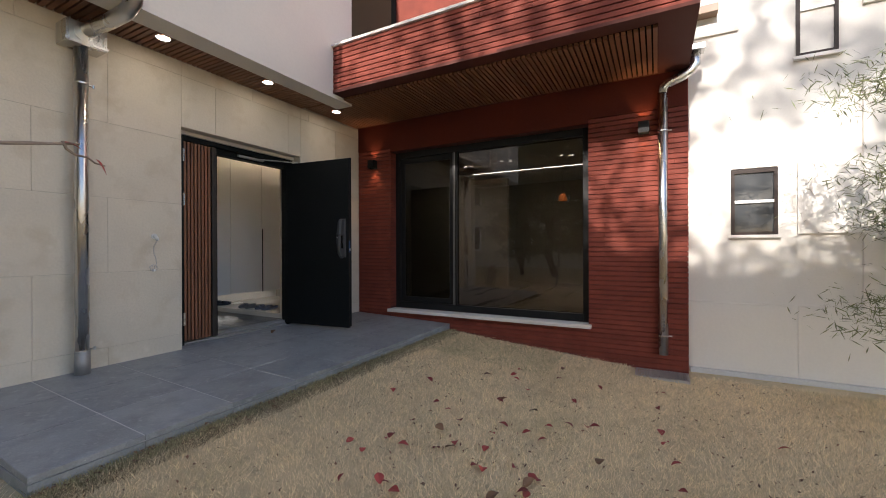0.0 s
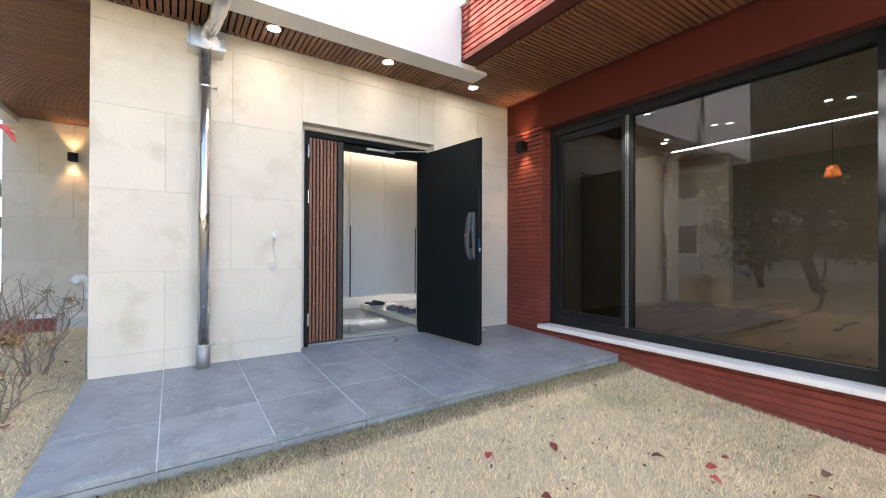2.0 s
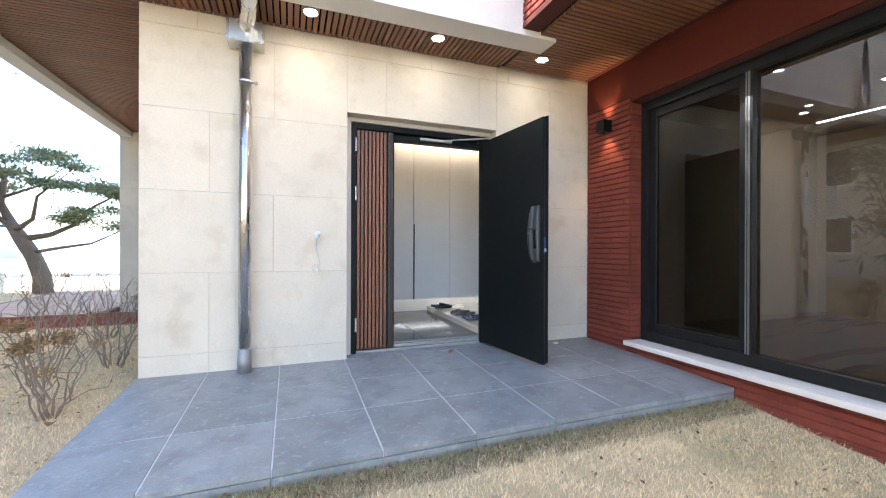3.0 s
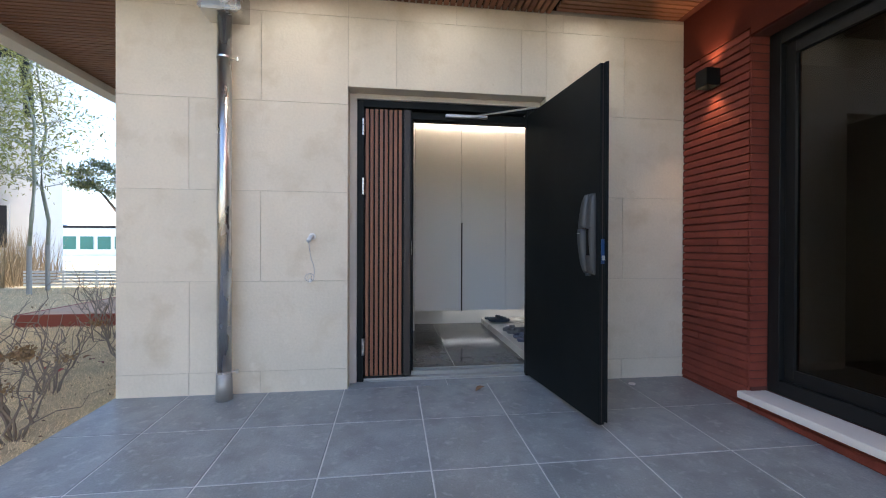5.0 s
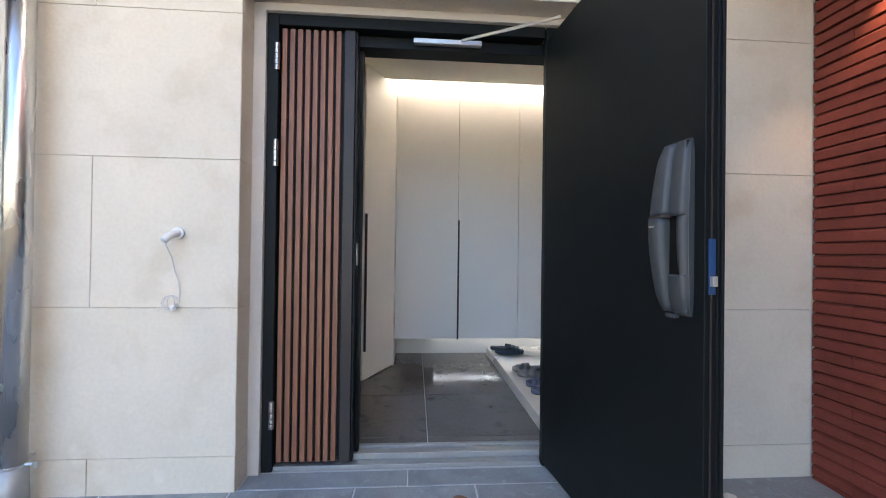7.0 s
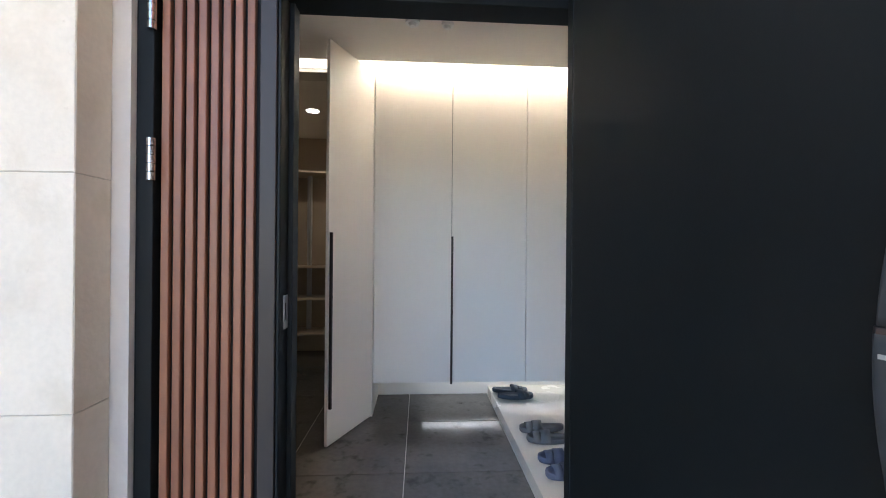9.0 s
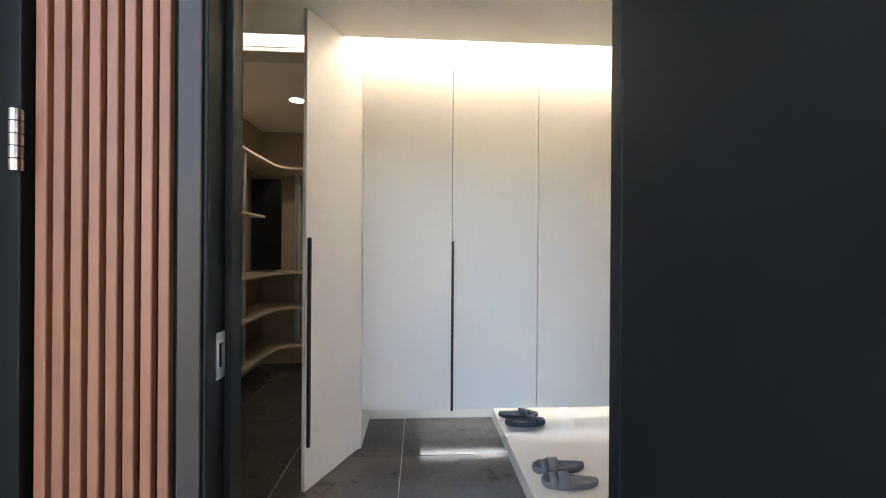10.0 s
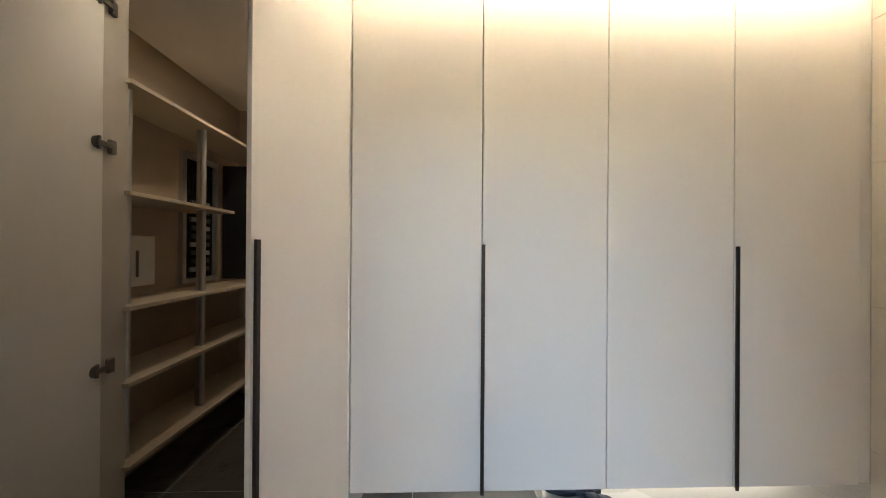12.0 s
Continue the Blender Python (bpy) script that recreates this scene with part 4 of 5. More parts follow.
# ---- living room seen through the large window ----
bm = B()
box(bm, 2.801, 8.0, -4.2, 0.3, -0.2, 0.06)
setting("floor_living", bm, WOODFLOOR, "brown wooden living room floor", "floor")
bm = B()
box(bm, 8.0, 8.2, -4.2, 0.3, 0.0, 2.9)
box(bm, 2.801, 8.0, 0.0, 0.3, 0.061, 2.9)
box(bm, 2.801, 8.0, -4.4, -4.2, 0.0, 2.9)
box(bm, 6.6, 6.75, -0.9, 0.0, 0.061, 2.55)
setting("wall_living", bm, PAPER, "beige living room walls", "wall")
bm = B()
box(bm, 2.801, 8.0, -4.2, 0.3, 2.75, 2.9)
box(bm, 2.801, 5.40, -4.2, 0.0, 2.45, 2.47)
box(bm, 5.62, 8.0, -4.2, 0.0, 2.60, 2.74)
setting("ceiling_living", bm, PLASTER, "living room ceiling with a lit cove", "ceiling")
bm = B()
box(bm, 5.402, 5.50, -3.4, -0.55, 2.462, 2.476)
solo("living_cove_light", bm, LED_ROOM, "bright white strip of the living room ceiling", "strip light")
for a in ((4.45, -1.55), (4.52, -1.68), (4.62, -0.90), (4.50, -2.55), (4.58, -2.70), (3.4, -1.3)):
    downlight(a, 2.449, "small lit living room downlight", "living room downlights", 0.032, LED_SMALL)
pn = thing("pendant_lamp", (5.86, -2.30, 1.9), "small amber pendant lamp in the living room", "pendant lamp")
bm = B()
bmesh.ops.create_cone(bm, cap_ends=False, segments=20, radius1=0.085, radius2=0.05, depth=0.13, matrix=Matrix.Translation((5.86, -2.30, 1.93)))
part("shade", bm, ORANGE, pn, "amber fabric shade")
part("cord", rod(B(), (5.86, -2.30, 1.99), (5.86, -2.30, 2.60), 0.004, sides=6), FRAME, pn)

# ---- pale wall beyond the brick corner ----
wall_pale = stone_core("wall_pale", [(2.78, 3.05, -4.92, -4.186, -0.6, 1.06), (2.78, 3.05, -16, -4.92, -0.6, 1.06), (2.78, 3.05, -4.575, -4.186, 1.06, 1.72), (2.78, 3.05, -16, -4.945, 1.06, 1.72),
                                     (2.78, 3.05, -16, -4.186, 1.72, 7.5)], WHITE_STONE, "pale limestone wall in full sun")
bm = B()
box(bm, 2.70, 2.779, -16, -4.22, -0.62, -0.30, 0.004)
setting("wall_plinth", bm, GROUT, "grey plinth at the wall foot", "baseboard")


def small_window(y0, y1, z0, z1, label):
    t = thing("window_small", (2.77, (y0 + y1) / 2, z0), label, "window")
    bm = B()
    box(bm, 2.762, 2.82, y0, y0 + 0.03, z0, z1)
    box(bm, 2.762, 2.82, y1 - 0.03, y1, z0, z1)
    box(bm, 2.762, 2.82, y0 + 0.03, y1 - 0.03, z0, z0 + 0.03)
    box(bm, 2.762, 2.82, y0 + 0.03, y1 - 0.03, z1 - 0.04, z1)
    part("window_frame", bm, PEWTER, t)
    part("rail", box(B(), 2.758, 2.80, y0 + 0.03, y1 - 0.03, (z0 + z1) / 2 - 0.012, (z0 + z1) / 2 + 0.016), PVC, t, "white meeting rail")
    part("pane", box(B(), 2.785, 2.79, y0 + 0.03, y1 - 0.03, z0 + 0.03, z1 - 0.04), DARK_PANE, t)
    part("window_sill", box(B(), 2.735, 2.80, y0 - 0.02, y1 + 0.02, z0 - 0.03, z0 - 0.001), SILL, t)


small_window(-4.945, -4.574, 1.06, 1.71, "small two-pane window in the pale wall")
small_window(-5.38, -5.08, 2.73, 3.60, "small upper window in the pale wall")
ev = thing("gutter_box", (2.7, -4.4, 3.1), "short brown gutter end on the pale wall", "gutter")
part("trough", box(B(), 2.62, 2.778, -4.46, -4.23, 3.28, 3.36, 0.004), shade("brown_gutter", (0.22, 0.14, 0.09), 0.5), ev)

# ---- plants ----
def tufts(bm, centre, spread, count, size, rng, flat=0.6, narrow=0.18):
    """Many small pointed leaves round a centre."""
    for _ in range(count):
        d = Vector(rng.normal(0, 1, 3))
        d.z *= flat
        p = Vector(centre) + Vector([d.x * spread[0], d.y * spread[1], d.z * spread[2]]) * 0.5
        a = Vector(rng.normal(0, 1, 3)).normalized()
        b = a.cross(Vector(rng.normal(0, 1, 3))).normalized()
        L = size * rng.uniform(0.6, 1.3)
        v = [bm.verts.new(q) for q in (p, p + a * L * 0.5 + b * L * narrow, p + a * L, p + a * L * 0.5 - b * L * narrow)]
        bm.faces.new(v)


def limb(bm, a, b, r0, r1, rng, wobble=0.12, steps=6, sides=7):
    a, b = Vector(a), Vector(b)
    n = (b - a).length
    pts = [a + (b - a) * (i / steps) + (Vector(rng.normal(0, 1, 3)) * n * wobble * 0.3 if 0 < i < steps else Vector()) for i in range(steps + 1)]
    tube(bm, pts, [r0 + (r1 - r0) * i / steps for i in range(steps + 1)], sides)
    return pts


def pine(at, height, seed, label, reach=1.6, lean=(0.3, 0.0), layers=9, leafs=130, first=0.35, needle=0.16, girth=0.09, thin=0.09):
    rng = np.random.default_rng(seed)
    x, y, z = at
    t = thing("pine_tree", at, label, "tree")
    bm = B()
    top = (x + lean[0] * height, y + lean[1] * height, z + height)
    spine = limb(bm, (x, y, z - 0.05), top, girth, girth * 0.25, rng, 0.16, 9, 9)
    crown = B()
    for i in range(layers):
        f = first + (1 - first) * i / max(1, layers - 1)
        j = min(len(spine) - 1, int(f * (len(spine) - 1)))
        base = spine[j]
        ang = i * 2.4 + rng.uniform(-0.4, 0.4)
        n = reach * (1.15 - 0.6 * f) * rng.uniform(0.7, 1.2)
        tip = base + Vector((math.cos(ang) * n, math.sin(ang) * n, rng.uniform(-0.05, 0.35) * n))
        pts = limb(bm, base, tip, girth * 0.35, girth * 0.08, rng, 0.2, 6, 6)
        for p in pts[2:]:
            for _ in range(2):
                c = p + Vector(rng.normal(0, 0.16 * reach, 3)) * Vector((1, 1, 0.35)).length * 0.5
                c.z = p.z + rng.uniform(0.0, 0.12 * reach)
                tufts(crown, c, (0.34 * reach, 0.34 * reach, 0.13 * reach), leafs // 6, needle, rng, 0.7, thin)
    tufts(crown, spine[-1], (0.4 * reach, 0.4 * reach, 0.3 * reach), leafs, needle, rng, 0.8, thin)
    part("trunk", bm, BARK, t, smooth=True)
    part("crown", crown, NEEDLE, t)
    return t


def garden_pine(at, across, label, seed):
    """A trained pine: bent trunk, long side limbs and flat pads of needles; across is the way its limbs spread."""
    rng = np.random.default_rng(seed)
    base, side = Vector(at), Vector((*across, 0)).normalized()
    deep = Vector((-side.y, side.x, 0))

    def spot(u, z, d=0.0):
        return base + side * u + deep * d + Vector((0, 0, z))
    t = thing("pine_tree", at, label, "tree")
    bm = B()
    tube(bm, [spot(0.05, -0.1), spot(-0.03, 0.4, 0.05), spot(-0.18, 0.85), spot(-0.45, 1.25), spot(-0.8, 1.6, 0.1), spot(-0.95, 2.1), spot(-0.85, 2.6), spot(-1.0, 3.0)],
         [0.20, 0.17, 0.15, 0.14, 0.11, 0.08, 0.06, 0.03], 12)
    part("trunk", bm, BARK, t, smooth=True)
    for pts, r in (((spot(-0.45, 1.25), spot(0.1, 1.35, 0.1), spot(0.7, 1.6, 0.1), spot(1.2, 2.0), spot(1.8, 2.3)), 0.075),
                   ((spot(-0.6, 1.45), spot(-0.1, 1.7, -0.1), spot(0.1, 2.2, -0.2), spot(0.6, 2.75)), 0.06),
                   ((spot(-0.18, 0.95), spot(0.6, 1.05, -0.2), spot(1.4, 1.15, -0.3), spot(2.1, 1.45, -0.3)), 0.045),
                   ((spot(-0.8, 1.6), spot(-1.4, 1.9, 0.2), spot(-2.0, 2.5, 0.2), spot(-2.3, 2.9)), 0.06),
                   ((spot(-0.9, 2.2), spot(-0.4, 2.5, 0.3), spot(0.2, 3.0, 0.4)), 0.04)):
        n = len(pts)
        part("limb", tube(B(), pts, [r * (1 - 0.8 * k / (n - 1)) for k in range(n)], 8), BARK, t, smooth=True)
    crown = B()
    for u, z in ((-1.0, 3.1), (-0.55, 2.75), (-1.4, 2.5), (0.6, 2.9), (0.95, 2.45), (1.5, 2.35), (1.95, 2.25), (0.25, 2.45), (0.2, 3.15), (-2.0, 2.75), (-2.4, 3.05), (2.1, 1.55), (1.1, 1.9), (0.5, 1.75)):
        for _ in range(3):
            c = spot(u + rng.uniform(-0.25, 0.25), z + rng.uniform(-0.06, 0.1), rng.uniform(-0.5, 0.5))
            tufts(crown, c, (0.36, 0.36, 0.12), 300, 0.11, rng, 0.8, 0.12)
    part("crown", crown, NEEDLE, t)
    return t


garden_pine((-5.75, 8.35, -0.13), (0.934, -0.357), "trained garden pine with a bent trunk and flat needle pads", 21)
pine((1.72, -6.48, -0.345), 2.5, 22, "garden pine beside the pale wall", 1.32, (0.0, 0.08), 14, 1700, 0.38, 0.08, 0.05, 0.045)
# pines added out of view in the garden behind the walker, towards the sun, to shade the porch
pine((-8.5, -2.2, -0.25), 8.5, 23, "tall green garden pine out of view, added to block sun", 2.6, (0.02, 0.03), 20, 300, 0.28, 0.30, 0.17)
pine((-9.5, -5.6, -0.3), 9.0, 24, "tall green garden pine out of view, added to block sun", 2.7, (0.03, -0.02), 20, 300, 0.25, 0.30, 0.18)
pine((-8.0, 0.8, -0.2), 7.0, 25, "tall green garden pine out of view, added to block sun", 2.2, (0.0, 0.03), 16, 260, 0.28, 0.28, 0.15)
pine((-7.2, -0.7, -0.2), 6.5, 27, "tall green garden pine out of view, added to block sun", 2.3, (0.0, -0.03), 18, 300, 0.2, 0.28, 0.15)
pine((-10.5, -9.0, -0.3), 9.0, 26, "tall green garden pine out of view, added to block sun", 2.8, (0.0, 0.0), 18, 300, 0.25, 0.30, 0.18)

# bare dogwood whose twig hangs into the porch view
rng = np.random.default_rng(5)
dg = thing("dogwood_tree", (-3.15, -1.55, -0.13), "nearly bare young tree with a few red leaves", "tree")
bm = B()
limb(bm, (-3.15, -1.55, -0.15), (-3.0, -1.75, 1.25), 0.03, 0.018, rng, 0.05)
main = [Vector(p) for p in ((-3.0, -1.75, 1.25), (-2.6, -1.80, 1.24), (-2.2, -1.88, 1.28), (-1.90, -1.93, 1.27), (-1.65, -1.96, 1.30), (-1.45, -1.97, 1.34))]
tube(bm, main, [0.018, 0.015, 0.012, 0.009, 0.007, 0.005], 7)
limb(bm, (-3.0, -1.75, 1.25), (-3.2, -1.6, 2.3), 0.016, 0.006, rng)
limb(bm, (-3.0, -1.75, 1.25), (-2.45, -1.7, 2.05), 0.012, 0.004, rng)
for a, b in (((-2.1, -1.89, 1.28), (-2.2, -1.86, 1.46)), ((-1.85, -1.93, 1.28), (-1.78, -1.92, 1.50)), ((-1.72, -1.95, 1.29), (-1.66, -1.94, 1.42)), ((-1.50, -1.97, 1.34), (-1.37, -1.97, 1.27)), ((-2.4, -1.84, 1.26), (-2.5, -1.80, 1.42)), ((-1.95, -1.92, 1.27), (-1.98, -1.90, 1.36)), ((-1.80, -1.92, 1.45), (-1.70, -1.91, 1.53)), ((-2.16, -1.87, 1.40), (-2.08, -1.86, 1.47))):
    limb(bm, a, b, 0.006, 0.003, rng, 0.25, 5, 5)
for a, b in (((-1.78, -1.92, 1.50), (-1.72, -1.92, 1.56)), ((-1.78, -1.92, 1.48), (-1.70, -1.93, 1.36)), ((-1.86, -1.93, 1.29), (-1.80, -1.93, 1.37)), ((-2.12, -1.89, 1.36), (-1.98, -1.88, 1.40)), ((-2.18, -1.87, 1.44), (-2.10, -1.86, 1.36))):
    limb(bm, a, b, 0.0045, 0.002, rng, 0.25, 5, 5)
part("trunk", bm, TWIG, dg, smooth=True)


def leaf_mesh(bm, at, direction, up, length, wide):
    at, d, u = Vector(at), Vector(direction).normalized(), Vector(up).normalized()
    s2 = d.cross(u).normalized()
    rows = []
    for i in range(6):
        f = i / 5
        w = wide * math.sin(math.pi * min(0.98, max(0.03, f)) ** 0.8)
        c = at + d * length * f + u * (0.10 * length * math.sin(math.pi * f))
        rows.append([bm.verts.new(c - s2 * w + u * w * 0.3), bm.verts.new(c), bm.verts.new(c + s2 * w + u * w * 0.3)])
    for a, b in zip(rows, rows[1:]):
        for j in (0, 1):
            bm.faces.new((a[j], a[j + 1], b[j + 1], b[j]))


for at, d in (((-1.50, -1.97, 1.335), (0.6, 0.1, -0.15)), ((-1.40, -1.97, 1.29), (0.5, 0.0, -0.8)), ((-2.2, -1.87, 1.40), (0.4, -0.2, -0.5)), ((-2.46, -1.70, 2.0), (0.7, 0.1, -0.5)), ((-2.5, -1.75, 1.85), (0.8, -0.2, -0.4)), ((-2.0, -1.90, 1.27), (0.2, -0.5, -0.8))):
    bm = B()
    leaf_mesh(bm, at, d, (0, -0.4, 1), 0.066, 0.015)
    part("leaf", bm, RED_LEAF, dg, "dull red leaf")


def hydrangea(at, seed, label, stems=8, tall=0.7, heads=3, big=()):
    rng = np.random.default_rng(seed)
    t = thing("hydrangea_bush", at, label, "bush", "winter bushes")
    tips = []
    for i in range(stems):
        bm = B()
        ang = i * 2.4 + rng.uniform(-0.5, 0.5)
        n = tall * rng.uniform(0.65, 1.05)
        out = n * rng.uniform(0.25, 0.65)
        tip = Vector(at) + Vector((math.cos(ang) * out, math.sin(ang) * out, n))
        pts = limb(bm, Vector(at) + Vector((math.cos(ang) * 0.04, math.sin(ang) * 0.04, -0.02)), tip, 0.0065, 0.003, rng, 0.10, 7, 6)
        tips.append(tip)
        for p in pts[2:]:
            e = p + Vector(rng.normal(0, 0.10, 3)) + Vector((0, 0, 0.13))
            limb(bm, p, e, 0.0035, 0.0015, rng, 0.15, 4, 5)
            tips.append(e)
        part("stem", bm, TWIG, t, smooth=True)
    for i in range(heads):
        bm = B()
        tufts(bm, tips[(i * 3) % len(tips)], (0.05, 0.05, 0.035), 80, 0.018, rng, 0.8, 0.4)
        part("flower_head", bm, DRYFLOWER, t, "dried brown flower head")["kind"] = "stuff"
    for p in big:
        bm = B()
        limb(bm, Vector(at) + Vector((0.02, 0, -0.02)), p, 0.008, 0.004, rng, 0.06, 7, 6)
        part("stem", bm, TWIG, t, smooth=True)
        bm = B()
        tufts(bm, p, (0.055, 0.055, 0.04), 330, 0.022, rng, 0.8, 0.42)
        part("flower_head", bm, DRYFLOWER, t, "large dried brown flower head")["kind"] = "stuff"
    bm = B()
    for p in tips[::3]:
        tufts(bm, p, (0.05, 0.05, 0.05), 1, 0.02, rng, 1.0, 0.3)
    part("dry_leaves", bm, DRYFLOWER, t, "shrivelled brown leaves")["kind"] = "stuff"
    return t


hydrangea((-1.85, -0.25, -0.13), 31, "bare hydrangea bush with dried brown flower heads", 6, 0.66, 2, ((-1.97, -0.28, 0.32), (-1.77, -0.27, 0.37), (-2.03, -0.22, 0.45), (-1.86, -0.36, 0.37)))
hydrangea((-1.92, 0.93, -0.13), 32, "bare hydrangea bush in front of the passage", 10, 0.70, 2)
hydrangea((-2.25, 0.55, -0.13), 33, "twiggy leafless bush by the house corner", 8, 0.60, 1)
hydrangea((-3.05, 2.45, -0.13), 34, "twiggy leafless bush by the deck", 10, 0.75, 1)
hydrangea((-2.45, 2.35, -0.13), 35, "twiggy leafless bush under the soffit", 9, 0.7, 1)
hydrangea((-2.75, 0.15, -0.13), 36, "twiggy leafless bush on the lawn", 8, 0.55, 1)

# white pipe and low step in the passage
pp = thing("vent_pipe", (-1.59, 1.08, -0.13), "short white plastic pipe with a bent top", "pipe")
part("pipe", tube(B(), [(-1.59, 1.08, -0.15), (-1.59, 1.08, 0.52), (-1.595, 1.07, 0.60), (-1.62, 1.05, 0.655), (-1.66, 1.02, 0.66), (-1.69, 1.0, 0.62)], 0.038, 16), PVC, pp, smooth=True)
part("joint", rod(B(), (-1.59, 1.08, 0.47), (-1.59, 1.08, 0.53), 0.043, sides=18), PVC, pp)
stp = thing("entry_step", (-2.1, 3.75, -0.13), "low pale stone step at the passage end", "step")
part("slab", box(B(), -2.62, -1.55, 3.45, 3.975, -0.14, 0.02, 0.006), SILL, stp)

# deck
dk = thing("garden_deck", (-3.7, 5.0, -0.13), "low wooden garden deck with a red-brown edge", "deck")
part("edge", box(B(), -4.75, -2.2, 3.25, 3.29, -0.135, 0.045, 0.004), DECK_EDGE, dk, "red-brown front board")
part("edge", box(B(), -4.75, -4.71, 3.29, 6.7, -0.135, 0.045, 0.004), DECK_EDGE, dk)
for i in range(24):
    y = 3.295 + i * 0.142
    part("board", box(B(), -4.708, -2.90 if y < 4.3 else -2.2, y, y + 0.136, 0.012, 0.04), DECK, dk)

# far garden: pale trunks, tall grass, neighbouring buildings, water and hills
for k, (x, y, h) in enumerate(((-8.75, 6.6, 7.5), (-8.05, 6.5, 7.0), (-8.55, 7.4, 7.6), (-7.85, 7.35, 6.6), (-10.3, 8.4, 7.4), (-8.2, 8.3, 6.8))):
    rng = np.random.default_rng(60 + k)
    t = thing("slender_tree", (x, y, -0.13), "slender tree with a white-wrapped trunk and yellow-green leaves", "tree", "wrapped trees")
    bm = B()
    spine = limb(bm, (x, y, 0.95), (x + rng.uniform(-0.3, 0.3), y, h), 0.045, 0.015, rng, 0.03, 8, 8)
    crown = B()
    for p in spine[2:]:
        for _ in range(4):
            a = rng.uniform(0, math.tau)
            e = p + Vector((math.cos(a), math.sin(a), 0.5)) * rng.uniform(0.5, 1.1)
            limb(bm, p, e, 0.012, 0.004, rng, 0.1, 3, 5)
            tufts(crown, e, (0.75, 0.75, 0.6), 75, 0.12, rng, 0.9, 0.14)
    part("trunk", bm, PALE_BARK, t, smooth=True)
    part("crown", crown, BAMBOO_LEAF, t)
    part("wrap", rod(B(), (x, y, -0.14), (x, y, 1.0), 0.049, 0.046, sides=12), WRAP, t, "white cloth trunk wrap")
rng = np.random.default_rng(77)
bm = B()
for _ in range(1900):
    x, y = rng.uniform(-14, -9.6), rng.uniform(8.8, 10.8)
    h = rng.uniform(0.6, 1.6)
    dx, dy = rng.normal(0, 0.25, 2)
    w = 0.012
    bm.faces.new([bm.verts.new(q) for q in ((x - w, y, -0.13), (x + w, y, -0.13), (x + dx, y + dy, h))])
tall = new("tall_straw_grass", finish("tall_straw_grass", bm, PAMPAS))
tagged(tall, "tall straw-coloured ornamental grass", "grass", kind="stuff")


lowf = thing("low_slat_fence", (-7.2, 8.6, -0.13), "low white fence of horizontal slats", "fence")
for i in range(5):
    part("slat", box(B(), -9.3, -6.7, 8.98, 9.0, -0.08 + i * 0.085, -0.02 + i * 0.085, 0.004), FARWHITE, lowf)
for x in (-9.2, -8.4, -7.6, -6.8):
    part("post", box(B(), x, x + 0.06, 9.001, 9.05, -0.14, 0.35, 0.004), FARWHITE, lowf)


def building(name, x0, x1, y0, y1, h, mat, label, windows, pane=DARK_PANE, roof=0.25):
    t = thing(name, ((x0 + x1) / 2, y0, -0.2), label, "house")
    part("wall", box(B(), x0, x1, y0, y1, -0.4, h), mat, t)
    part("roof", box(B(), x0 - 0.2, x1 + 0.2, y0 - 0.2, y1 + 0.2, h, h + roof), FRAME if mat is not WHITE_STONE else SILL, t)
    for wx0, wx1, wz0, wz1 in windows:
        w = part("window", box(B(), wx0 - 0.07, wx1 + 0.07, y0 - 0.05, y0 + 0.02, wz0 - 0.07, wz1 + 0.07), PVC, t)
        part("pane", box(B(), wx0, wx1, y0 - 0.07, y0 - 0.051, wz0, wz1), pane, w)
    return t


building("charcoal_house", -24, -15.5, 15, 17.2, 9.5, CHARCOAL, "charcoal clad neighbouring house", ((-16.7, -15.9, 0.6, 2.4), (-18.5, -17.5, 4.0, 5.6), (-21, -20, 0.6, 2.4)))
wh = building("white_house", -15.49, -14.25, 15.5, 17.0, 8.6, FARWHITE, "white rendered neighbouring house with a dark downpipe", ((-15.4, -15.15, 0.9, 2.6),))
part("downpipe", tube(B(), [(-14.5, 15.4, 8.5), (-14.3, 15.35, 7.2), (-14.25, 15.35, 6.2)], 0.16, 10), FRAME, wh)
building("low_glass_building", -38, -27, 45, 52, 2.9, FARWHITE, "far low white building with green glass", tuple((-36.5 + 1.7 * i, -35.2 + 1.7 * i, 0.6, 2.0) for i in range(5)), GREEN_GLASS)

# house across the garden, behind the walker, which shades the lawn
ah = thing("garden_house", (-14, 2, -0.3), "cream neighbouring house across the garden", "house")
part("wall", box(B(), -19, -14, -6.0, 9, -0.5, 8.8), STONE, ah)
part("roof", box(B(), -19.3, -13.7, -6.3, 9.3, 8.8, 9.1), CHARCOAL, ah)
for y in (-4.6, -2.6, -0.4, 2.6, 5.6):
    for z in (0.8, 3.4, 6.0):
        w = part("window", box(B(), -14.02, -13.95, y - 0.55, y + 0.55, z - 0.05, z + 1.45), PVC, ah)
        part("pane", box(B(), -13.949, -13.93, y - 0.45, y + 0.45, z + 0.05, z + 1.35), DARK_PANE, w)

bm = B()
box(bm, -400, 300, 28, 380, -0.12, -0.10)
setting("water", bm, WATER, "pale wide river under haze", "water")
bm = B()
rng = np.random.default_rng(9)
last = None
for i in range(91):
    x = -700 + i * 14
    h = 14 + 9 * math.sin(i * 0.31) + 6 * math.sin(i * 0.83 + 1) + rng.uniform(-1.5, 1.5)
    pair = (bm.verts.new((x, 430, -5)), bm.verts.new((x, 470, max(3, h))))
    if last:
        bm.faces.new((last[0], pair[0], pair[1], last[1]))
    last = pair
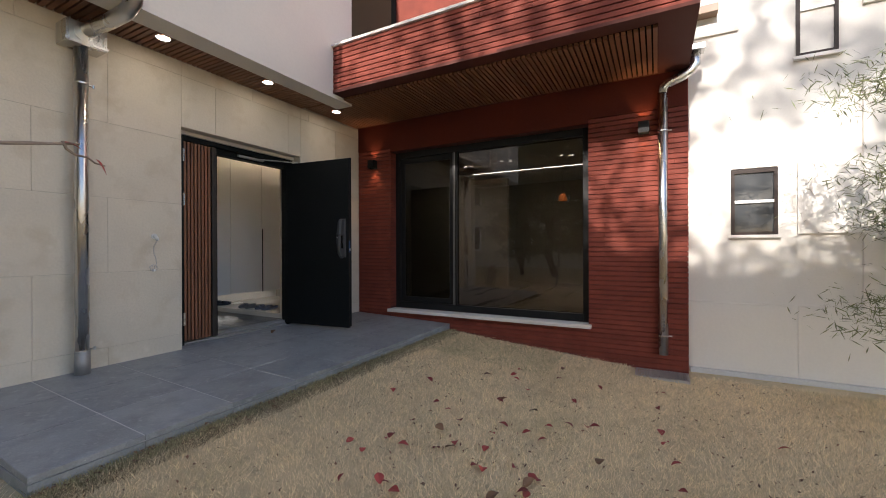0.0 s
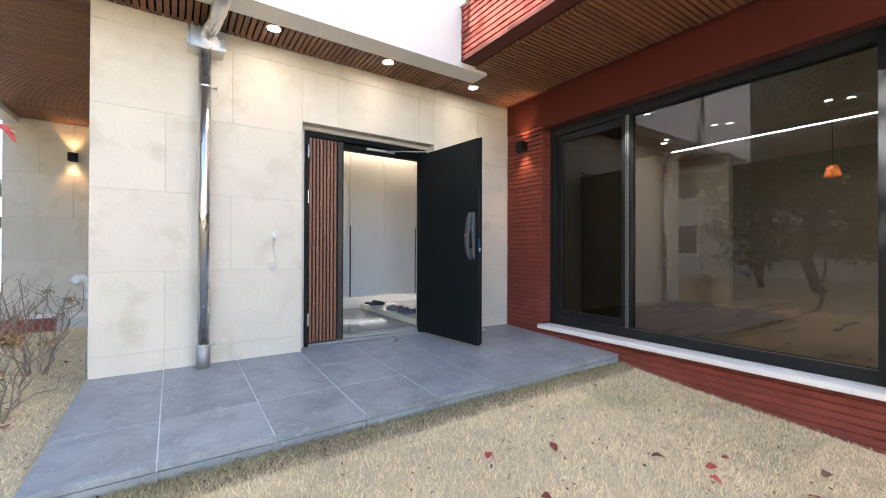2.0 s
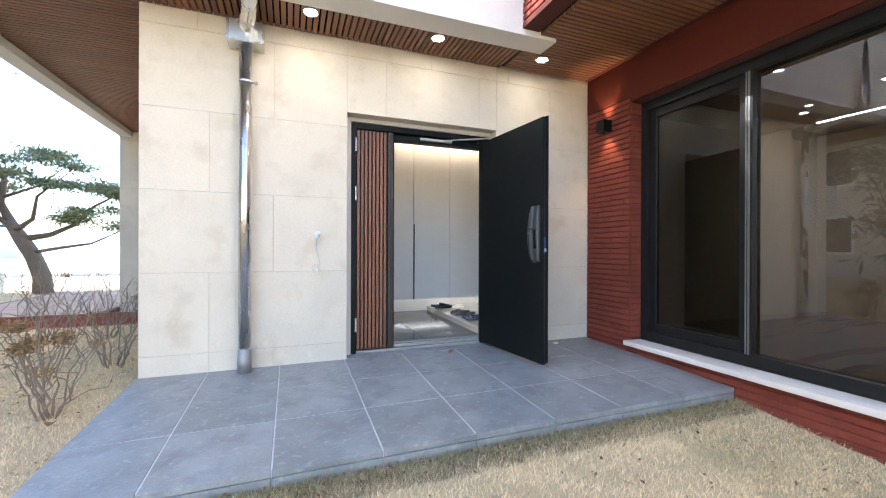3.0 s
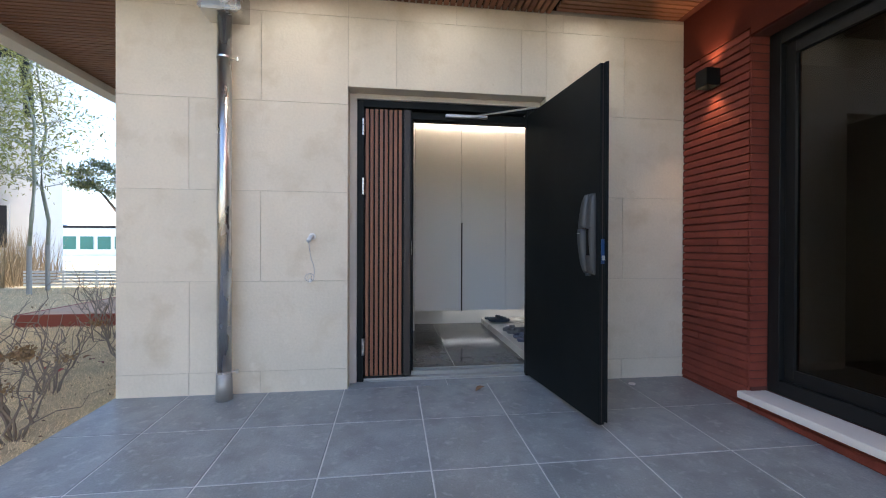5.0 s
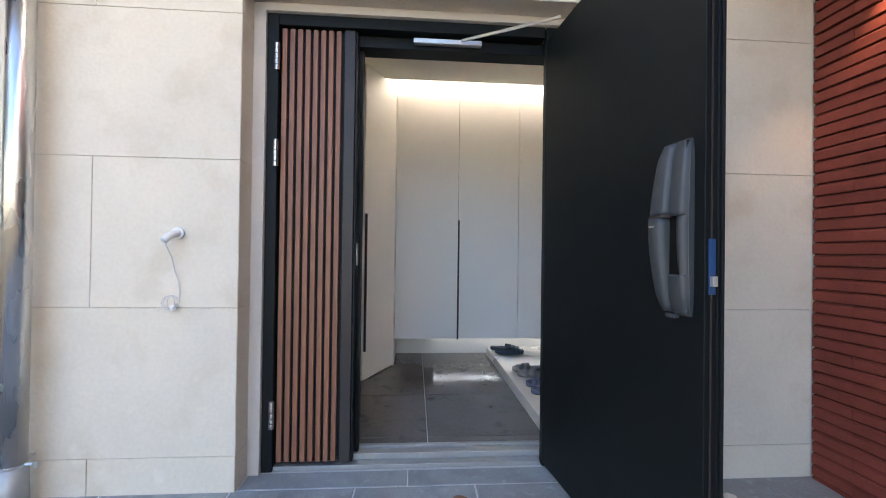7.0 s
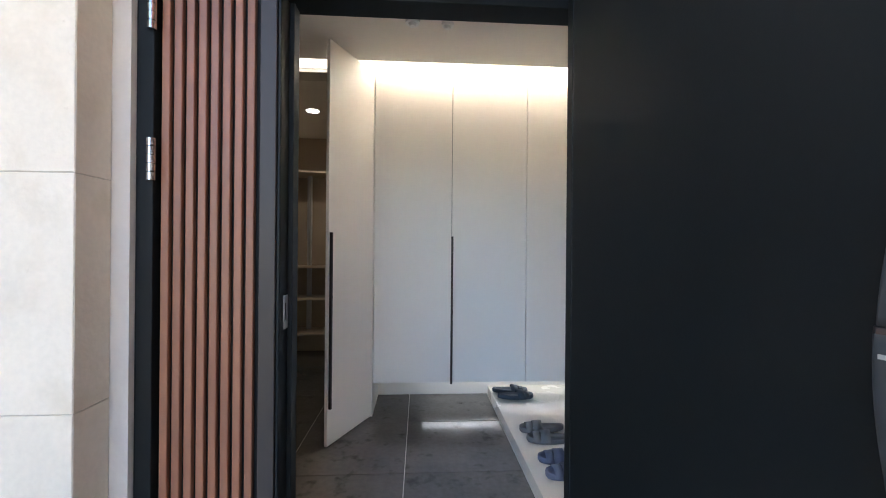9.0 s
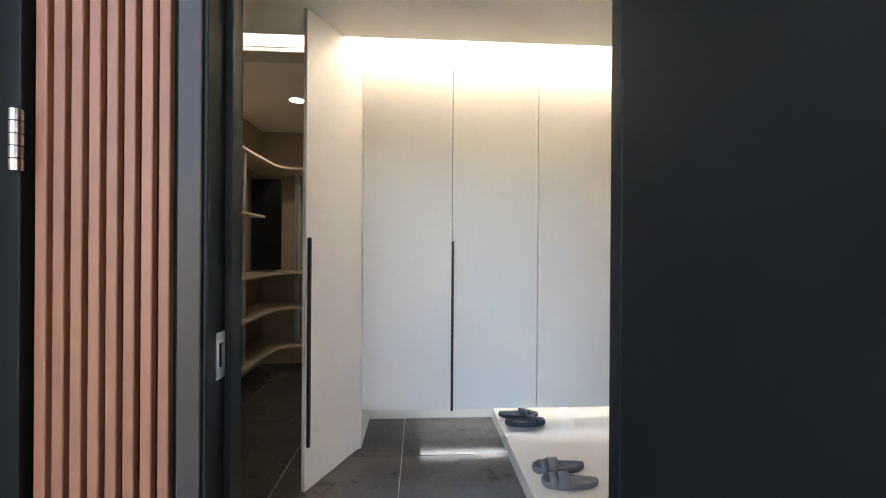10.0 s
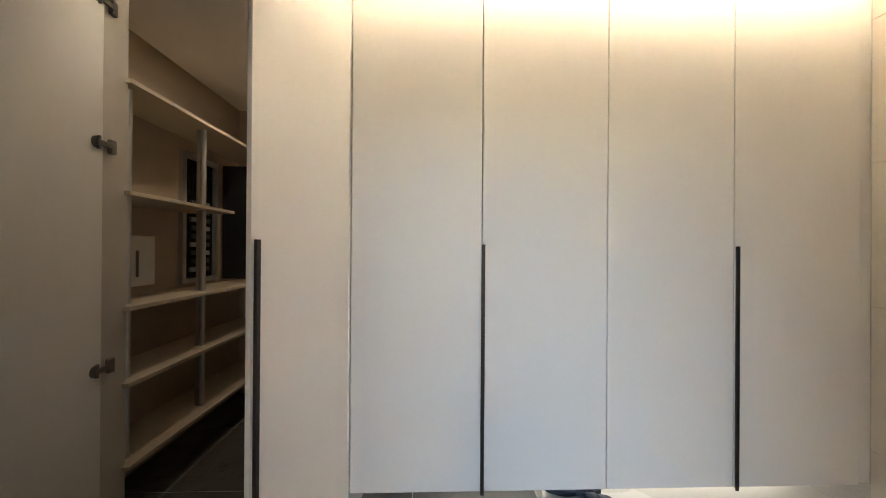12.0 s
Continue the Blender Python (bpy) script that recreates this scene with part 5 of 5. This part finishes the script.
setting("backdrop_hills", bm, MOUNTAIN, "hills beyond the river with blue distance haze in their colour", "hills")

# crumbs of dead leaf in the lawn
rng = np.random.default_rng(15)
vs, fs = [], []
for i in range(2600):
    if i < 1500:
        x, y = rng.uniform(-2.8, 2.4), rng.uniform(-5.2, -1.6)
    elif i < 2000:
        x, y = rng.uniform(-1.6, 2.4), -1.53 - abs(rng.normal(0, 0.06))
    else:
        x, y = rng.uniform(-3.4, -1.5), rng.uniform(-1.6, 2.5)
    m = pose(x, y, ground_z(x, y) + rng.uniform(0.012, 0.026), rng.uniform(-40, 40), rng.uniform(-40, 40), rng.uniform(0, 360))
    r = rng.uniform(0.005, 0.014)
    k = len(vs)
    vs += [tuple(m @ Vector(p)) for p in ((-r, 0, 0), (0, -0.5 * r, 0.002), (1.2 * r, 0.1 * r, 0.001), (0.1 * r, 0.6 * r, 0.003))]
    fs.append((k, k + 1, k + 2, k + 3))
me = bpy.data.meshes.new("leaf_litter")
me.from_pydata(vs, [], fs)
me.materials.append(shade("leaf_crumbs", (0.20, 0.11, 0.065), 0.8, vary=0.2, per=0.5, island=True, bump=0))
tagged(new("leaf_litter", me), "brown crumbs of dead leaves scattered in the lawn", "leaf litter", kind="stuff")

# fallen leaves, each its own thing
rng = np.random.default_rng(14)
LEAVES = []
for k in range(5):
    bm = B()
    leaf_mesh(bm, (-0.03, 0, 0.003), (1, 0, 0.05 * k), (0, 0.1 * (k - 2), 1), 0.050 + 0.006 * k, 0.019 + 0.002 * k)
    LEAVES.append(finish("fallen_leaf", bm, BROWN_LEAF if k == 4 else RED_LEAF))
for i in range(118):
    if i < 96:
        x, y = rng.uniform(-2.1, 2.1), rng.uniform(-4.9, -2.2)
        if rng.uniform() < 0.45:
            x, y = rng.normal(-0.3, 0.7), rng.normal(-3.1, 0.45)
    else:
        x, y = rng.uniform(-3.2, -1.6), rng.uniform(-1.4, 1.5)
    if x > 2.3 or y > 2:
        continue
    ob = new("fallen_leaf", LEAVES[i % 5])
    ob.matrix_world = pose(x, y, ground_z(x, y) + 0.020, rng.uniform(-25, 25), rng.uniform(-25, 25), rng.uniform(0, 360))
    tagged(ob, "curled brown fallen leaf on the dry grass" if i % 5 == 4 else "curled red fallen leaf on the dry grass", "leaf", "fallen leaves")

for x, y, turn in ((0.90, -0.13, 20),):
    ob = new("fallen_leaf", LEAVES[4])
    ob.matrix_world = pose(x, y, SLOPE * y + 0.006, 8, -6, turn)
    tagged(ob, "curled brown dead leaf on the porch slabs", "leaf", "fallen leaves")

# ---- pieces: porch slabs, wall stones, hall tiles, bricks ----
TILT = math.degrees(math.atan(SLOPE))
TX = [-1.475, -1.022, -0.522, -0.020, 0.482, 0.986, 1.488, 1.995, 2.512]
TY = [-1.523, -1.008, -0.497, 0.012]
G = 0.0026
for i in range(len(TX) - 1):
    for j in range(len(TY) - 1):
        cx, cy = (TX[i] + TX[i + 1]) / 2, (TY[j] + TY[j + 1]) / 2
        me = piece_mesh("paving_slab", TX[i + 1] - TX[i] - 2 * G, TY[j + 1] - TY[j] - 2 * G, 0.030, 0.003, BASALT)
        piece("paving_slab", porch, me, pose(cx, cy, SLOPE * cy - 0.030, -90 + TILT))
for a, b in ((0.002, 0.70), (0.70, 1.412)):
    piece("paving_slab", porch, piece_mesh("paving_slab", b - a - 0.004, 0.122, 0.03, 0.002, BASALT), pose((a + b) / 2, 0.075, -0.0295, -90))
for i in range(len(TX) - 1):
    piece("edge_stone", porch, piece_mesh("edge_stone", TX[i + 1] - TX[i] - 0.004, 0.30, 0.014, 0.002, BASALT), pose((TX[i] + TX[i + 1]) / 2, -1.506, -0.082 - 0.152))
for j in range(len(TY) - 1):
    piece("edge_stone", porch, piece_mesh("edge_stone", TY[j + 1] - TY[j] - 0.004, 0.30, 0.008, 0.002, BASALT), pose(-1.466, (TY[j] + TY[j + 1]) / 2, -0.08 - 0.152, 0, 0, -90))

ROWS_Z = (-0.002, 0.147, 0.750, 1.356, 1.960, 2.560, 2.692)
LEFT_X = ((-1.46, -1.02, -0.572, 0.0), (-1.46, -1.018, 0.0), (-1.46, -0.572, 0.0), (-1.46, -1.020, 0.0), (-1.46, -0.568, 0.0), (-1.46, -1.1, 0.0))
RIGHT_X = ((1.418, 2.018, 2.514), (1.418, 1.55, 2.514), (1.418, 2.02, 2.514), (1.418, 1.56, 2.514), (1.418, 2.029, 2.514), (1.418, 1.55, 2.514))
g = 0.0012


def stone_at(parent, a, b, z0, z1, y=0.03):
    piece("stone_slab", parent, piece_mesh("stone_slab", b - a - 2 * g, z1 - z0 - 2 * g, 0.030, 0.0015, STONE), pose((a + b) / 2, y, (z0 + z1) / 2))


for r in range(6):
    for row in (LEFT_X[r], RIGHT_X[r]):
        for a, b in zip(row, row[1:]):
            stone_at(wall_front, a, b, ROWS_Z[r], ROWS_Z[r + 1])
for a, b in zip((0.0, 0.33, 1.229, 1.418), (0.33, 1.229, 1.418)):
    stone_at(wall_front, a, b, 2.083, 2.560)
for a, b in zip((0.0, 0.75, 1.418), (0.75, 1.418)):
    stone_at(wall_front, a, b, 2.560, 2.692)
# stones of the reveal
for r in range(5):
    z0, z1 = ROWS_Z[r], min(ROWS_Z[r + 1], 2.083)
    me = piece_mesh("reveal_stone", 0.118 - 2 * g, z1 - z0 - 2 * g, 0.012, 0.001, STONE)
    piece("reveal_stone", wall_front, me, pose(-0.012, 0.06, (z0 + z1) / 2, 0, 0, 90))
    piece("reveal_stone", wall_front, me, pose(1.428, 0.06, (z0 + z1) / 2, 0, 0, -90))
piece("reveal_stone", wall_front, piece_mesh("reveal_stone", 1.41, 0.118, 0.012, 0.001, STONE), pose(0.709, 0.06, 2.097, 90))
# side wall towards the passage
for r in range(6):
    ys = (0.0, 0.9, 1.8, 2.7, 3.6, 3.98) if r % 2 else (0.0, 0.45, 1.35, 2.25, 3.15, 3.98)
    for a, b in zip(ys, ys[1:]):
        piece("stone_slab", wall_side, piece_mesh("stone_slab", b - a - 2 * g, ROWS_Z[r + 1] - ROWS_Z[r] - 2 * g, 0.030, 0.0015, STONE), pose(-1.43, (a + b) / 2, (ROWS_Z[r] + ROWS_Z[r + 1]) / 2, 0, 0, -90))
for r in range(1, 6):
    xs2 = (-2.86, -2.15, -1.46) if r % 2 else (-2.86, -2.5, -1.7, -1.46)
    for a, b in zip(xs2, xs2[1:]):
        stone_at(wall_far, a, b, ROWS_Z[r], ROWS_Z[r + 1], 3.979)
# pale wall stones round its window
for r in range(7):
    z0, z1 = -0.30 + r * 0.68, -0.30 + (r + 1) * 0.68
    ys = [-4.187 - 0.45 * (r % 2) - 0.9 * k for k in range(-1 if r % 2 else 0, 7)]
    for b, a in zip(ys, ys[1:]):
        b = min(b, -4.187)
        if b - a < 0.05 or (z1 > 1.03 and z0 < 1.75 and a < -4.54 and b > -4.98) or (z1 > 2.7 and z0 < 3.63 and a < -5.05 and b > -5.41):
            continue
        piece("stone_slab", wall_pale, piece_mesh("pale_slab", b - a - 2 * g, z1 - z0 - 2 * g, 0.03, 0.0015, WHITE_STONE), pose(2.781, (a + b) / 2, (z0 + z1) / 2, 0, 0, -90))

# hall and pantry floor tiles
for i, (a, b) in enumerate(zip((-0.618, -0.41, 0.19, 0.796, 1.400), (-0.41, 0.19, 0.796, 1.400, 1.404))):
    for c, d in zip((0.302, 0.36, 0.962, 1.560, 2.058), (0.36, 0.962, 1.560, 2.058)):
        if b - a > 0.01:
            piece("floor_tile", floor_hall, piece_mesh("floor_tile", b - a - 0.005, d - c - 0.005, 0.008, 0.0008, HALLTILE), pose((a + b) / 2, (c + d) / 2, FZ - 0.008, -90))
for a, b in zip((-0.698, -0.41, 0.19, 0.53), (-0.41, 0.19, 0.53)):
    for c, d in zip((2.062, 2.162, 2.764, 3.364), (2.162, 2.764, 3.364, 3.418)):
        piece("floor_tile", floor_hall, piece_mesh("floor_tile", b - a - 0.005, d - c - 0.005, 0.008, 0.0008, HALLTILE), pose((a + b) / 2, (c + d) / 2, FZ - 0.008, -90))
for c, d in zip((0.445, 1.04, 1.652), (1.04, 1.652)):
    for z0 in (0.108, 0.41, 1.01, 1.61, 2.21):
        z1 = {0.108: 0.41, 0.41: 1.01, 1.01: 1.61, 1.61: 2.21, 2.21: 2.358}[z0]
        piece("wall_tile", wall_hr, piece_mesh("wall_tile", d - c - 0.003, z1 - z0 - 0.003, 0.008, 0.0008, WALLTILE), pose(2.722, (c + d) / 2, (z0 + z1) / 2, 0, 0, -90))

# bricks: long format, recessed joints
COURSE, TALL = 0.0522, 0.0470


def brick_mesh(name, w, h, d, mat):
    """A long brick, its face towards -y: weathered slope on top, sharp lower edge."""
    key = ("brick", name, round(w, 3), round(d, 3))
    if key not in PIECES:
        cut = min(0.009, d * 0.45)
        side = ((0, -h / 2), (-d, -h / 2 + 0.001), (-d - 0.0005, h / 2 - 0.010), (-d + cut, h / 2), (0, h / 2))
        vs = [(x, y, z) for x in (-w / 2, w / 2) for y, z in side]
        fs = [(i, i + 5, i + 6, i + 1) for i in range(4)] + [(0, 1, 2, 3, 4), (9, 8, 7, 6, 5)]
        me = bpy.data.meshes.new(name)
        me.from_pydata(vs, [], fs)
        me.materials.append(mat)
        PIECES[key] = me
    return PIECES[key]


rng = np.random.default_rng(2)
rest_v, rest_f = [], []


def lay(parent, name, a, b, z0, z1, place, length=0.33, limit=None, depth=0.022, stagger=1.0):
    """Courses of bricks between a and b along the wall; place(u, z) gives the matrix."""
    done = 0
    n = int((z1 - z0) / COURSE + 0.5)
    for r in range(n):
        zc = z0 + (r + 0.5) * COURSE
        u = a - stagger * (0, 0.5)[r % 2] * length
        while u < b - 0.004:
            lo, hi = max(u, a), min(u + length, b)
            u += length
            if hi - lo < 0.02 and hi < b:
                continue
            w = round(hi - lo - 0.0008, 3)
            me = brick_mesh(name, w, TALL, depth, BRICK)
            jig = 0.0012 * rng.standard_normal()
            m = place((lo + hi) / 2, zc, jig)
            if limit is None or limit((lo + hi) / 2, zc):
                piece("brick", parent, me, m)
                done += 1
            else:
                i = len(rest_v)
                rest_v.extend([tuple(m @ v.co) for v in me.vertices])
                rest_f.extend([tuple(i + k for k in p.vertices) for p in me.polygons])
    return done


def red_face(x):
    return lambda u, z, jig: pose(x - jig, -u, z, 0, 0, -90)


near = lambda u, z: (u < 0.62) or (u > 3.2 and z < 2.35) or z < WZ0
lay(wall_brick, "brick", 0.004, -WY1 - 0.009, -0.46, 2.36, red_face(2.536), limit=near)
lay(wall_brick, "brick", -WY0, 4.185, -0.46, 2.36, red_face(2.536), limit=near)
lay(wall_brick, "brick", -WY1, -WY0, -0.46, WZ0 - 0.05, red_face(2.536), limit=near)
# reveals and outer corner
lay(wall_brick, "brick", 2.515, 2.64, -0.46 + 11 * COURSE, 2.31, lambda u, z, jig: pose(u, WY1 + 0.004, z), length=0.4, limit=near, depth=0.008, stagger=0.0)
lay(wall_brick, "brick", 2.537, 2.80, -0.46, 2.70, lambda u, z, jig: pose(u, -4.184, z), length=0.3, limit=lambda u, z: False, depth=0.012)
lay(parapet, "brick", 0.655, 4.20, 2.722, 3.232, red_face(1.324))
me = bpy.data.meshes.new("brick_rest")
me.from_pydata(rest_v, [], rest_f)
me.materials.append(BRICK_I)
rest = tagged(new("brick_courses", me), "the remaining red bricks of the wall", kind="stuff")
rest.parent = wall_brick
